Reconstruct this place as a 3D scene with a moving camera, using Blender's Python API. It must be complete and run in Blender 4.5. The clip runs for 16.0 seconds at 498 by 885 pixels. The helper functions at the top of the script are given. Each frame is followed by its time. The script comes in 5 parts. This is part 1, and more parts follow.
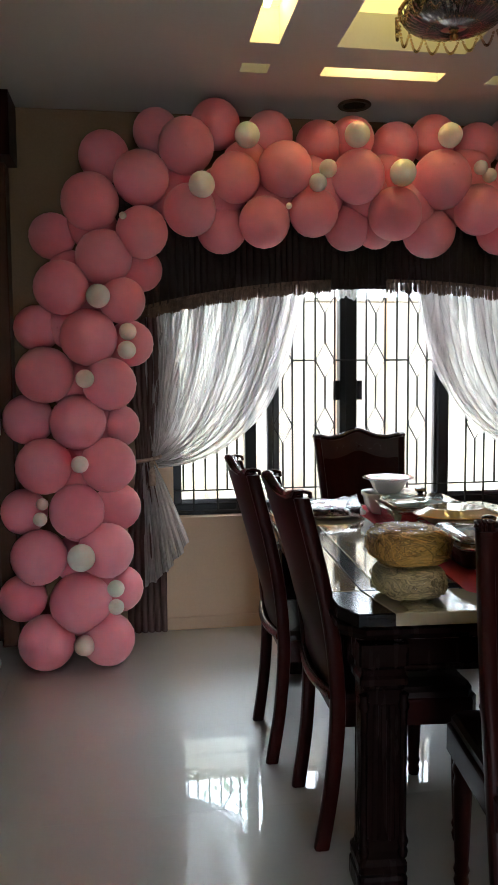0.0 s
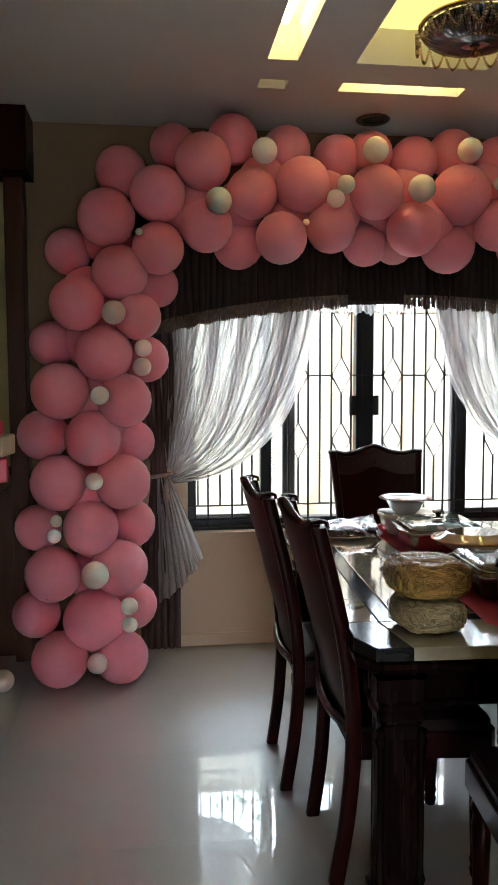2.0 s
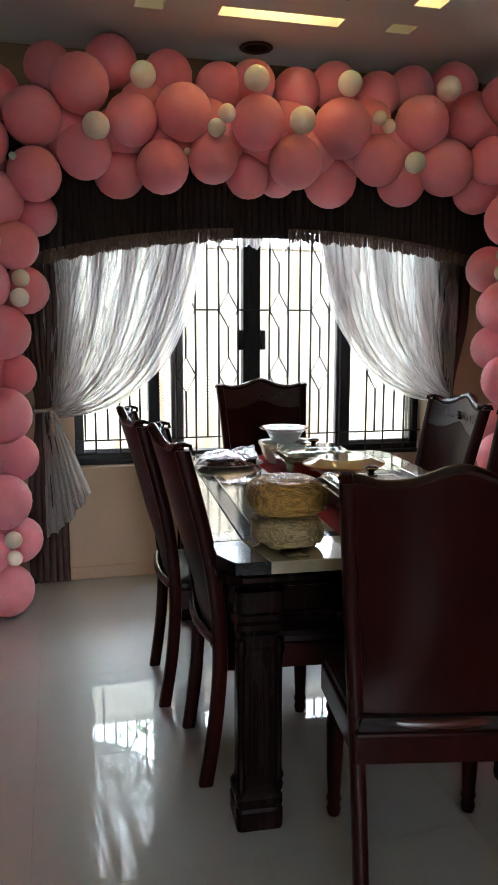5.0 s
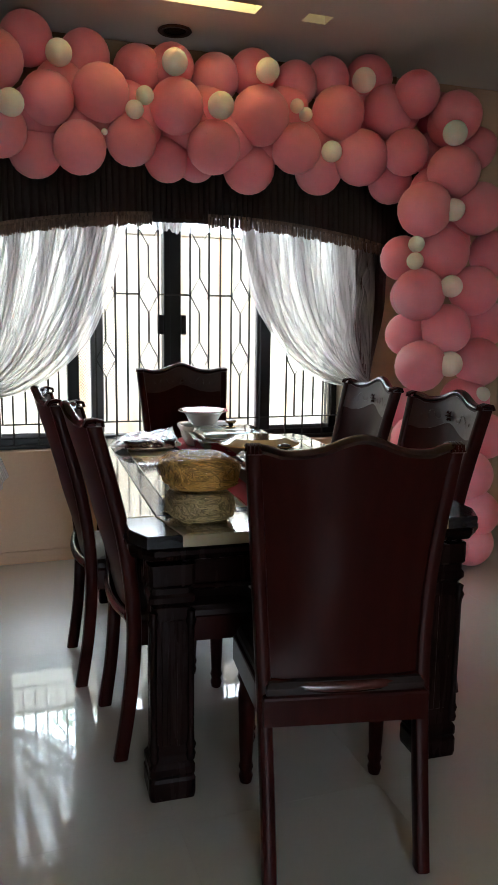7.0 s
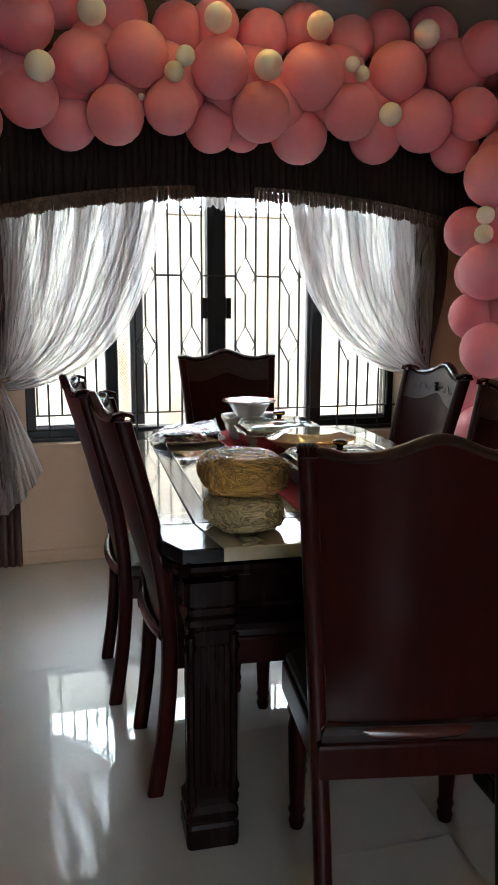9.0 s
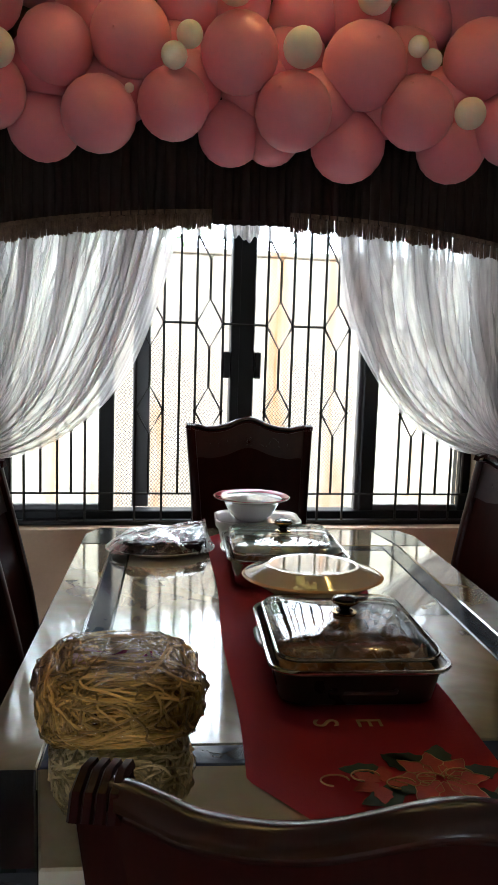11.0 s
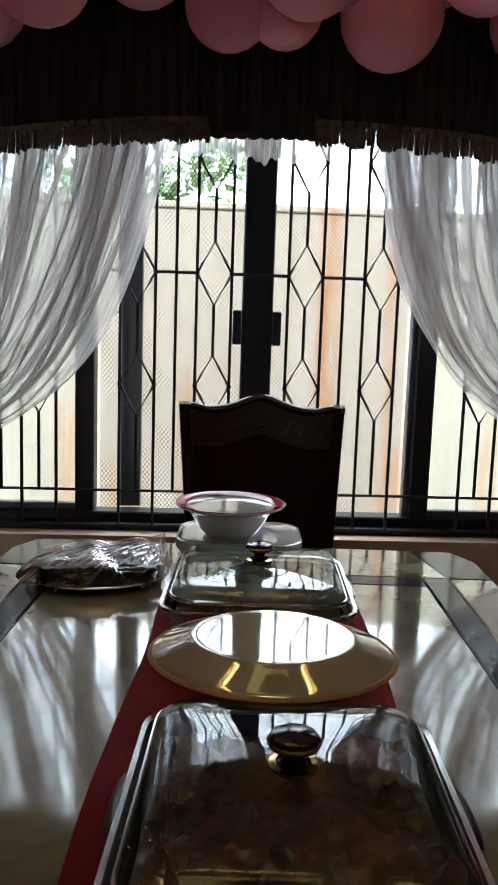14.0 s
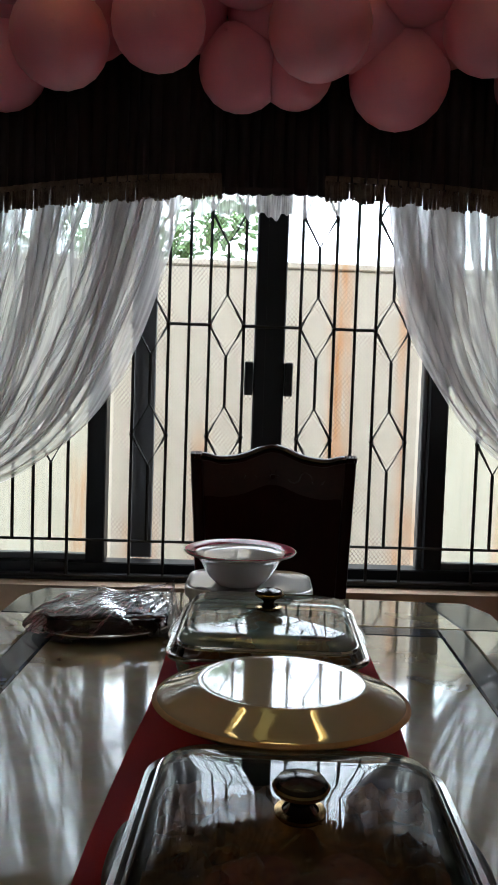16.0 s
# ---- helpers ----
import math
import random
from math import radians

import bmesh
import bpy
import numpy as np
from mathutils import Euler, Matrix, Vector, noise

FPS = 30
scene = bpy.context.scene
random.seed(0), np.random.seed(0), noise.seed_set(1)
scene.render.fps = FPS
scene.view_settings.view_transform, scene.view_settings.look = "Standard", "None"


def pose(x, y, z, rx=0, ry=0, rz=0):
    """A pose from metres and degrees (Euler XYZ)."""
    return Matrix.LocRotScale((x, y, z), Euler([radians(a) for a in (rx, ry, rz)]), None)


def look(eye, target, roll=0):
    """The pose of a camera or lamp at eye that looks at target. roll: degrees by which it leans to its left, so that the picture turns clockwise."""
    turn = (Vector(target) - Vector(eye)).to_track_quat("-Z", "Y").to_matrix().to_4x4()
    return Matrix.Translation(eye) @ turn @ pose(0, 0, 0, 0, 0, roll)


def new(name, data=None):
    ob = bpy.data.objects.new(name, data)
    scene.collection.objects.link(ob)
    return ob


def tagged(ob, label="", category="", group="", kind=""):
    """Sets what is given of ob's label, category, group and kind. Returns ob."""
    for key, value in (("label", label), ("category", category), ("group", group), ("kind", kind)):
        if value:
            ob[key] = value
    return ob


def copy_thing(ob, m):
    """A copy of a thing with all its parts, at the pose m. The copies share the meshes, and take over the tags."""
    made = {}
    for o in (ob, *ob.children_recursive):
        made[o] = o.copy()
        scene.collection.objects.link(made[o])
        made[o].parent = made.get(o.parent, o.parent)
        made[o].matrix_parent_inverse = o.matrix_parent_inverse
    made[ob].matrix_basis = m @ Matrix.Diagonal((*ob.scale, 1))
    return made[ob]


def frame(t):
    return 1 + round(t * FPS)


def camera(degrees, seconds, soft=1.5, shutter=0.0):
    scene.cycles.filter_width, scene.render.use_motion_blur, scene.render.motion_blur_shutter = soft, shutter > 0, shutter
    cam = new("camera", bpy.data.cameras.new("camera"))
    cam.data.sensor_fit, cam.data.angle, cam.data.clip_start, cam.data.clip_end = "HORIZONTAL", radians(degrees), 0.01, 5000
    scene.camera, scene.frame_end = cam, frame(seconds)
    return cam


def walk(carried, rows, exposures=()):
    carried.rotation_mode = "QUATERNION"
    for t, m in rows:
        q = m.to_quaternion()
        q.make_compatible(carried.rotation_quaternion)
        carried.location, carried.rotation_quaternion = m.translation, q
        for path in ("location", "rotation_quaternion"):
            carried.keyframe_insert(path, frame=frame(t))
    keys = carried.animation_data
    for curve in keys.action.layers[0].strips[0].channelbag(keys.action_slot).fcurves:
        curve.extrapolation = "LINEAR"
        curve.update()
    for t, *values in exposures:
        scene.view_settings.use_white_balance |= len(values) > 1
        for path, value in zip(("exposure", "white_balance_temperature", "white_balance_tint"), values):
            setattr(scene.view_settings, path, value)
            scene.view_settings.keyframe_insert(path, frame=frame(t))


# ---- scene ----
cam = camera(36.0, 16.0, soft=1.25)
EXPOSURE = 1.7
PATH = [
    (0, (-0.256, -0.063, 1.369), (0.036, 1.908, 1.203), -0.5),
    (0.5, (-0.287, -0.035, 1.377), (-0.08, 1.948, 1.225), -0.1),
    (1, (-0.275, -0.029, 1.417), (-0.059, 1.954, 1.278), -0.0),
    (1.5, (-0.275, -0.025, 1.432), (-0.047, 1.957, 1.295), -0.1),
    (2, (-0.257, -0.028, 1.434), (-0.001, 1.949, 1.276), -0.2),
    (2.5, (-0.23, -0.042, 1.422), (0.049, 1.931, 1.244), -0.6),
    (3, (-0.225, -0.048, 1.42), (0.075, 1.918, 1.21), -0.7),
    (3.5, (-0.214, -0.047, 1.406), (0.106, 1.913, 1.167), -0.5),
    (4, (-0.186, -0.059, 1.4), (0.168, 1.891, 1.131), -0.3),
    (4.5, (-0.15, -0.08, 1.392), (0.264, 1.854, 1.098), -0.1),
    (5, (-0.139, -0.102, 1.388), (0.34, 1.816, 1.083), 0.1),
    (7.5, (-0.1, -0.16, 1.343), (0.564, 1.698, 1.014), 0.9),
    (8, (-0.106, -0.129, 1.338), (0.528, 1.736, 0.992), 1.0),
    (8.5, (-0.075, -0.019, 1.321), (0.504, 1.861, 0.961), 0.5),
    (11, (0.49, 0.949, 1.355), (0.79, 2.913, 1.121), 1.8),
    (11.5, (0.674, 1.21, 1.292), (0.869, 3.19, 1.092), 1.8),
    (12, (0.758, 1.402, 1.325), (0.9, 3.38, 1.065), 0.9),
    (12.5, (0.788, 1.556, 1.325), (0.884, 3.527, 1.002), 1.0),
    (13, (0.798, 1.618, 1.291), (0.893, 3.584, 0.936), 1.2),
    (13.5, (0.797, 1.623, 1.298), (0.895, 3.595, 0.978), 1.6),
    (14, (0.796, 1.628, 1.262), (0.898, 3.608, 0.996), 1.9),
    (14.5, (0.801, 1.63, 1.252), (0.891, 3.618, 1.05), 2.1),
    (15, (0.802, 1.627, 1.251), (0.872, 3.619, 1.092), 1.9),
    (15.5, (0.806, 1.632, 1.239), (0.867, 3.626, 1.106), 1.8),
    (16, (0.804, 1.632, 1.24), (0.866, 3.627, 1.121), 1.9),
]
walk(cam, [(t, look(eye, target, roll)) for t, eye, target, roll in PATH], [(t, EXPOSURE + e, 5650, 4) for t, e in ((0, 0.08), (8.5, 0.06), (11, -0.20), (12, -0.72), (12.5, -0.96), (13.2, -0.95), (14.5, -1.08), (16, -1.22))])

# ---- world and sun ----
world = bpy.data.worlds.new("sky")
scene.world = world
world.use_nodes = True
SKY = world.node_tree.nodes.new("ShaderNodeTexSky")
SKY.sky_type, SKY.sun_disc = "NISHITA", False
SKY.sun_elevation, SKY.sun_rotation = radians(56.6), radians(235.3)
SKY.dust_density = 3.0
BACK = world.node_tree.nodes["Background"]
CLOUD, COVER = world.node_tree.nodes.new("ShaderNodeTexNoise"), world.node_tree.nodes.new("ShaderNodeMapRange")
CLOUD.inputs["Scale"].default_value, CLOUD.inputs["Detail"].default_value = 2.5, 5
COVER.inputs[3].default_value, COVER.inputs[4].default_value = 0.82, 1.0
VEIL = world.node_tree.nodes.new("ShaderNodeMixRGB")
VEIL.inputs[2].default_value = (38.0, 38.3, 39.0, 1)
world.node_tree.links.new(CLOUD.outputs[0], COVER.inputs[0])
world.node_tree.links.new(COVER.outputs[0], VEIL.inputs[0])
world.node_tree.links.new(SKY.outputs[0], VEIL.inputs[1])
world.node_tree.links.new(VEIL.outputs[0], BACK.inputs[0])
BACK.inputs[1].default_value = 0.15
sun = new("sun", bpy.data.lights.new("sun", "SUN"))
sun.data.energy, sun.data.angle, sun.data.color = 2.6, radians(10), (1.0, 0.975, 0.94)
sun.matrix_world = look((-5.2, -3.6, 9.6), (0, 0, 0))


# ---- materials ----
def base(name):
    m = bpy.data.materials.new(name)
    m.use_nodes = True
    return m, m.node_tree.nodes, m.node_tree.links, m.node_tree.nodes["Principled BSDF"]


def mat(name, c1, c2=None, rough=0.5, metal=0.0, scale=6.0, fine=60.0, bump=0.0, stretch=(1, 1, 1), rough_var=0.1, vary=0.0, spec=0.5, coat=0.0, world_space=False):
    """A surface with a coarse and a fine variation of colour, uneven gloss and fine relief."""
    m, n, l, p = base(name)
    c2 = c2 or tuple(v * 0.8 for v in c1)
    tc = n.new("ShaderNodeTexCoord")
    mp = n.new("ShaderNodeMapping")
    mp.inputs["Scale"].default_value = stretch
    if world_space:
        l.new(n.new("ShaderNodeNewGeometry").outputs["Position"], mp.inputs[0])
    else:
        l.new(tc.outputs["Object"], mp.inputs[0])
    big, small = n.new("ShaderNodeTexNoise"), n.new("ShaderNodeTexNoise")
    big.inputs["Scale"].default_value, big.inputs["Detail"].default_value = scale, 4
    small.inputs["Scale"].default_value, small.inputs["Detail"].default_value = fine, 3
    l.new(mp.outputs[0], big.inputs[0])
    l.new(mp.outputs[0], small.inputs[0])
    mixf = n.new("ShaderNodeMath")
    mixf.operation = "MULTIPLY_ADD"
    mixf.inputs[1].default_value = 0.35
    l.new(small.outputs[0], mixf.inputs[0])
    sc = n.new("ShaderNodeMath")
    sc.operation = "MULTIPLY"
    sc.inputs[1].default_value = 0.65
    l.new(big.outputs[0], sc.inputs[0])
    l.new(sc.outputs[0], mixf.inputs[2])
    ramp = n.new("ShaderNodeValToRGB")
    ramp.color_ramp.elements[0].position, ramp.color_ramp.elements[1].position = 0.32, 0.68
    ramp.color_ramp.elements[0].color, ramp.color_ramp.elements[1].color = (*c2, 1), (*c1, 1)
    l.new(mixf.outputs[0], ramp.inputs[0])
    out = ramp.outputs[0]
    if vary:
        oi = n.new("ShaderNodeObjectInfo")
        hs = n.new("ShaderNodeHueSaturation")
        rg = n.new("ShaderNodeMapRange")
        rg.inputs[3].default_value, rg.inputs[4].default_value = 1 - vary, 1 + vary
        l.new(oi.outputs["Random"], rg.inputs[0])
        l.new(rg.outputs[0], hs.inputs["Value"])
        l.new(out, hs.inputs["Color"])
        out = hs.outputs[0]
    l.new(out, p.inputs["Base Color"])
    rr = n.new("ShaderNodeMapRange")
    rr.inputs[3].default_value, rr.inputs[4].default_value = max(rough - rough_var, 0.01), rough + rough_var
    l.new(big.outputs[0], rr.inputs[0])
    l.new(rr.outputs[0], p.inputs["Roughness"])
    p.inputs["Metallic"].default_value = metal
    p.inputs["Specular IOR Level"].default_value = spec
    p.inputs["Coat Weight"].default_value = coat
    p.inputs["Coat Roughness"].default_value = 0.05
    p.inputs["Coat IOR"].default_value = 2.1
    if bump:
        b = n.new("ShaderNodeBump")
        b.inputs["Strength"].default_value, b.inputs["Distance"].default_value = bump, 0.004
        l.new(mixf.outputs[0], b.inputs["Height"])
        l.new(b.outputs[0], p.inputs["Normal"])
    return m


def glass(name, tint=(0.95, 0.98, 0.97), rough=0.02, clear=0.0, fog=0.0, crinkle=0.0):
    """Glass; with clear above nought a thin film that lets most light straight through."""
    m, n, l, p = base(name)
    if not clear:
        p.inputs["Base Color"].default_value = (*tint, 1)
        p.inputs["Transmission Weight"].default_value = 1
        p.inputs["Roughness"].default_value = rough
        p.inputs["IOR"].default_value = 1.45
        return m
    tr, gl, fr, mx = n.new("ShaderNodeBsdfTransparent"), n.new("ShaderNodeBsdfGlossy"), n.new("ShaderNodeFresnel"), n.new("ShaderNodeMixShader")
    tr.inputs[0].default_value = (*tint, 1)
    gl.inputs["Roughness"].default_value = rough
    fr.inputs[0].default_value = 1.0 + clear
    l.new(fr.outputs[0], mx.inputs[0])
    l.new(tr.outputs[0], mx.inputs[1])
    l.new(gl.outputs[0], mx.inputs[2])
    if crinkle:
        tc, nz, bp = n.new("ShaderNodeTexCoord"), n.new("ShaderNodeTexNoise"), n.new("ShaderNodeBump")
        nz.inputs["Scale"].default_value, nz.inputs["Detail"].default_value, nz.inputs["Distortion"].default_value = 38, 4, 1.5
        bp.inputs["Strength"].default_value, bp.inputs["Distance"].default_value = crinkle, 0.02
        l.new(tc.outputs["Object"], nz.inputs[0])
        l.new(nz.outputs[0], bp.inputs["Height"])
        l.new(bp.outputs[0], gl.inputs["Normal"])
        l.new(bp.outputs[0], fr.inputs["Normal"])
    if fog:
        df, fm, tc, nz = n.new("ShaderNodeBsdfDiffuse"), n.new("ShaderNodeMixShader"), n.new("ShaderNodeTexCoord"), n.new("ShaderNodeTexNoise")
        nz.inputs["Scale"].default_value, nz.inputs["Detail"].default_value = 14, 6
        rg = n.new("ShaderNodeMapRange")
        rg.inputs[1].default_value, rg.inputs[2].default_value, rg.inputs[3].default_value, rg.inputs[4].default_value = 0.35, 0.65, fog * 0.4, fog * 1.4
        df.inputs[0].default_value = (0.46, 0.60, 0.63, 1)
        l.new(tc.outputs["Object"], nz.inputs[0])
        l.new(nz.outputs[0], rg.inputs[0])
        l.new(rg.outputs[0], fm.inputs[0])
        l.new(tr.outputs[0], fm.inputs[1])
        l.new(df.outputs[0], fm.inputs[2])
        l.new(fm.outputs[0], mx.inputs[1])
    l.new(mx.outputs[0], n["Material Output"].inputs[0])
    return m


def sheer(name, colour, see, pass_on, spread=0.08):
    """Thin woven voile: partly holes, partly threads that scatter light through."""
    m, n, l, p = base(name)
    tr, tl, df = n.new("ShaderNodeBsdfTransparent"), n.new("ShaderNodeBsdfTranslucent"), n.new("ShaderNodeBsdfDiffuse")
    tl.inputs[0].default_value, df.inputs[0].default_value = (*colour, 1), (*colour, 1)
    a, b = n.new("ShaderNodeMixShader"), n.new("ShaderNodeMixShader")
    a.inputs[0].default_value = pass_on
    l.new(df.outputs[0], a.inputs[1])
    l.new(tl.outputs[0], a.inputs[2])
    uv, mp, w = n.new("ShaderNodeUVMap"), n.new("ShaderNodeMapping"), n.new("ShaderNodeTexNoise")
    mp.inputs["Scale"].default_value = (110, 2.5, 1)
    w.inputs["Scale"].default_value, w.inputs["Detail"].default_value = 1.0, 4
    l.new(uv.outputs[0], mp.inputs[0])
    l.new(mp.outputs[0], w.inputs[0])
    r = n.new("ShaderNodeMapRange")
    r.inputs[1].default_value, r.inputs[2].default_value = 0.3, 0.7
    r.inputs[3].default_value, r.inputs[4].default_value = max(see - spread, 0.0), see + spread
    l.new(w.outputs[0], r.inputs[0])
    l.new(r.outputs[0], b.inputs[0])
    l.new(a.outputs[0], b.inputs[1])
    l.new(tr.outputs[0], b.inputs[2])
    l.new(b.outputs[0], n["Material Output"].inputs[0])
    return m


def glow(name, colour, strength):
    m, n, l, p = base(name)
    p.inputs["Base Color"].default_value = (*colour, 1)
    p.inputs["Emission Color"].default_value = (*colour, 1)
    p.inputs["Emission Strength"].default_value = strength
    return m


def marble(name, light, dark, rough, vein=3.0, coat=1.0):
    m, n, l, p = base(name)
    tc, a, b = n.new("ShaderNodeTexCoord"), n.new("ShaderNodeTexNoise"), n.new("ShaderNodeTexNoise")
    a.inputs["Scale"].default_value, a.inputs["Detail"].default_value, a.inputs["Distortion"].default_value = vein, 6, 2.5
    b.inputs["Scale"].default_value, b.inputs["Detail"].default_value = 40, 4
    l.new(tc.outputs["Object"], a.inputs[0])
    l.new(tc.outputs["Object"], b.inputs[0])
    r = n.new("ShaderNodeValToRGB")
    r.color_ramp.elements[0].position, r.color_ramp.elements[1].position = 0.38, 0.62
    r.color_ramp.elements[0].color, r.color_ramp.elements[1].color = (*dark, 1), (*light, 1)
    l.new(a.outputs[0], r.inputs[0])
    mx = n.new("ShaderNodeMixRGB")
    mx.blend_type, mx.inputs[0].default_value = "MULTIPLY", 0.25
    l.new(r.outputs[0], mx.inputs[1])
    l.new(b.outputs["Color"], mx.inputs[2])
    l.new(mx.outputs[0], p.inputs["Base Color"])
    p.inputs["Roughness"].default_value = rough
    p.inputs["Specular IOR Level"].default_value = 0.9
    p.inputs["Coat Weight"].default_value = coat
    p.inputs["Coat Roughness"].default_value = 0.075
    p.inputs["Coat IOR"].default_value = 1.9
    return m


M_WALL = mat("wall_paint", (0.60, 0.435, 0.30), (0.55, 0.39, 0.265), 0.75, scale=1.5, fine=90, bump=0.12)
# Darker wall tone: shade on the tan wall is put into this colour.
M_WALLSHADE = mat("wall_shade_brown", (0.27, 0.185, 0.105), (0.22, 0.15, 0.085), 0.75, scale=1.5, fine=90, bump=0.1)
M_OLIVE = mat("olive_paint", (0.36, 0.29, 0.115), (0.31, 0.25, 0.10), 0.7, scale=1.5, fine=90, bump=0.1)
M_CEIL = mat("ceiling_paint", (0.73, 0.695, 0.645), (0.68, 0.645, 0.595), 0.8, scale=1.2, fine=80, bump=0.06)
M_TILE = mat("floor_tile", (0.50, 0.485, 0.445), (0.46, 0.445, 0.405), 0.40, scale=1.6, fine=70, rough_var=0.04, spec=1.0, coat=0.8, world_space=True)
M_TILE.node_tree.nodes["Principled BSDF"].inputs["IOR"].default_value = 1.8
M_TILE.node_tree.nodes["Principled BSDF"].inputs["Coat IOR"].default_value = 1.9
M_TILE.node_tree.nodes["Principled BSDF"].inputs["Coat Roughness"].default_value = 0.02
M_GROUT = mat("grout", (0.46, 0.445, 0.41), (0.42, 0.405, 0.37), 0.5)
M_WOOD = mat("dark_mahogany", (0.025, 0.0042, 0.0030), (0.016, 0.0029, 0.0022), 0.30, scale=5, fine=45, stretch=(6, 6, 0.7), bump=0.04, rough_var=0.04, vary=0.08, spec=0.07)
M_CREST = mat("waxed_mahogany", (0.028, 0.0055, 0.0038), (0.018, 0.0036, 0.0026), 0.20, scale=5, fine=45, stretch=(0.7, 6, 6), bump=0.03, rough_var=0.04, spec=0.55)
M_RAIL = mat("polished_mahogany", (0.060, 0.012, 0.007), (0.040, 0.008, 0.005), 0.24, scale=5, fine=45, stretch=(0.7, 6, 6), bump=0.03, rough_var=0.03, spec=0.5)
M_WOODX = mat("table_mahogany", (0.009, 0.003, 0.0024), (0.005, 0.002, 0.0016), 0.26, scale=5, fine=45, stretch=(6, 6, 0.7), bump=0.04, spec=0.08)
M_CARVE = mat("worn_carving", (0.036, 0.010, 0.007), (0.018, 0.005, 0.004), 0.32, scale=30, fine=160, bump=0.2, spec=0.38)
M_LEATHER = mat("seat_leather", (0.016, 0.007, 0.006), (0.010, 0.005, 0.0045), 0.42, scale=8, fine=260, bump=0.2, spec=0.2)
M_BLACK = mat("black_aluminium", (0.008, 0.008, 0.009), (0.005, 0.005, 0.006), 0.45, scale=4, fine=120, spec=0.3)
M_STILE = mat("grey_aluminium", (0.10, 0.10, 0.105), (0.075, 0.075, 0.08), 0.4, scale=4, fine=120, metal=0.3)
M_IRON = mat("painted_iron", (0.014, 0.013, 0.013), (0.022, 0.017, 0.014), 0.5, scale=12, fine=150, bump=0.2)
M_MESH = mat("screen_wire", (0.075, 0.050, 0.034), (0.045, 0.030, 0.020), 0.6, metal=0.2)
M_PANE = glass("window_pane", (0.94, 0.97, 0.96), 0.01, 0.4)
M_SHEER = sheer("white_voile", (0.71, 0.675, 0.66), 0.40, 0.64, 0.26)
M_SHEERBACK = sheer("thin_voile", (0.71, 0.68, 0.665), 0.62, 0.64, 0.22)
# Same voile for the hanging ends, with shade put into a greyer colour.
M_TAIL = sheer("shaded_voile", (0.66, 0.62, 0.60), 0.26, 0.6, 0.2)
M_VAL = mat("brown_valance", (0.046, 0.027, 0.022), (0.030, 0.017, 0.014), 0.75, scale=8, fine=120, stretch=(4, 4, 0.4), bump=0.2)
M_FRINGE = mat("fringe_thread", (0.22, 0.145, 0.095), (0.08, 0.048, 0.034), 0.8, scale=30, fine=200)
M_DRAPE = sheer("brown_drape", (0.17, 0.115, 0.105), 0.06, 0.4)
M_ROPE = mat("tie_cord", (0.42, 0.34, 0.27), (0.28, 0.2, 0.15), 0.6, scale=60)


def balloon_mat(name, c, vary):
    m = mat(name, c, tuple(v * 0.93 for v in c), 0.36, scale=3, fine=30, vary=vary, rough_var=0.05)
    p = m.node_tree.nodes["Principled BSDF"]
    p.inputs["Subsurface Weight"].default_value = 0.45
    p.inputs["Subsurface Radius"].default_value = (0.12, 0.05, 0.05)
    p.inputs["Subsurface Scale"].default_value = 0.5
    return m


M_PINK = balloon_mat("pink_latex", (0.87, 0.315, 0.37), 0.04)
M_WHITE = balloon_mat("white_latex", (0.90, 0.82, 0.72), 0.04)
M_MARBLE = marble("cream_marble", (0.46, 0.40, 0.28), (0.36, 0.30, 0.19), 0.055, 2.5)
M_MARBLE2 = marble("pale_marble", (0.40, 0.345, 0.235), (0.30, 0.25, 0.16), 0.055, 3.5)
M_INLAY = marble("blue_grey_inlay", (0.050, 0.062, 0.095), (0.022, 0.028, 0.045), 0.10, 9, 0.0)
M_INLAY.node_tree.nodes["Principled BSDF"].inputs["Specular IOR Level"].default_value = 0.35
M_CORNER = marble("black_stone", (0.022, 0.022, 0.026), (0.010, 0.010, 0.013), 0.14, 9, 0.0)
M_CORNER.node_tree.nodes["Principled BSDF"].inputs["Specular IOR Level"].default_value = 0.4
M_RED = mat("runner_cloth", (0.52, 0.026, 0.045), (0.42, 0.020, 0.036), 0.85, scale=7, fine=420, bump=0.35)
M_GOLDTHREAD = mat("gold_thread", (0.62, 0.36, 0.16), (0.45, 0.25, 0.10), 0.55, scale=40, fine=300, bump=0.3)
M_LEAF = mat("printed_leaf", (0.022, 0.045, 0.028), (0.013, 0.03, 0.02), 0.8, scale=30, fine=300)
M_PETAL = mat("printed_petal", (0.46, 0.075, 0.05), (0.30, 0.035, 0.03), 0.8, scale=30, fine=300)
M_STEEL = mat("stainless_steel", (0.62, 0.62, 0.60), (0.52, 0.52, 0.50), 0.2, metal=1.0, scale=10, fine=200)
M_DARKPAN = mat("dark_pan", (0.05, 0.03, 0.025), (0.03, 0.02, 0.018), 0.3, scale=10)
M_BRASS = mat("brass_knob", (0.50, 0.34, 0.13), (0.22, 0.13, 0.05), 0.2, metal=1.0, scale=25)
M_KNOBDARK = mat("dark_knob", (0.03, 0.022, 0.018), (0.02, 0.015, 0.012), 0.15)
M_LID = glass("lid_glass", (0.93, 0.97, 0.97), 0.012, 0.8, 0.05)
M_LIDFOG = glass("steamy_lid_glass", (0.82, 0.93, 0.95), 0.03, 1.3, 0.48)
M_CHINA = mat("cream_china", (0.62, 0.51, 0.34), (0.58, 0.475, 0.31), 0.05, scale=3, fine=60, rough_var=0.015, coat=1.0)
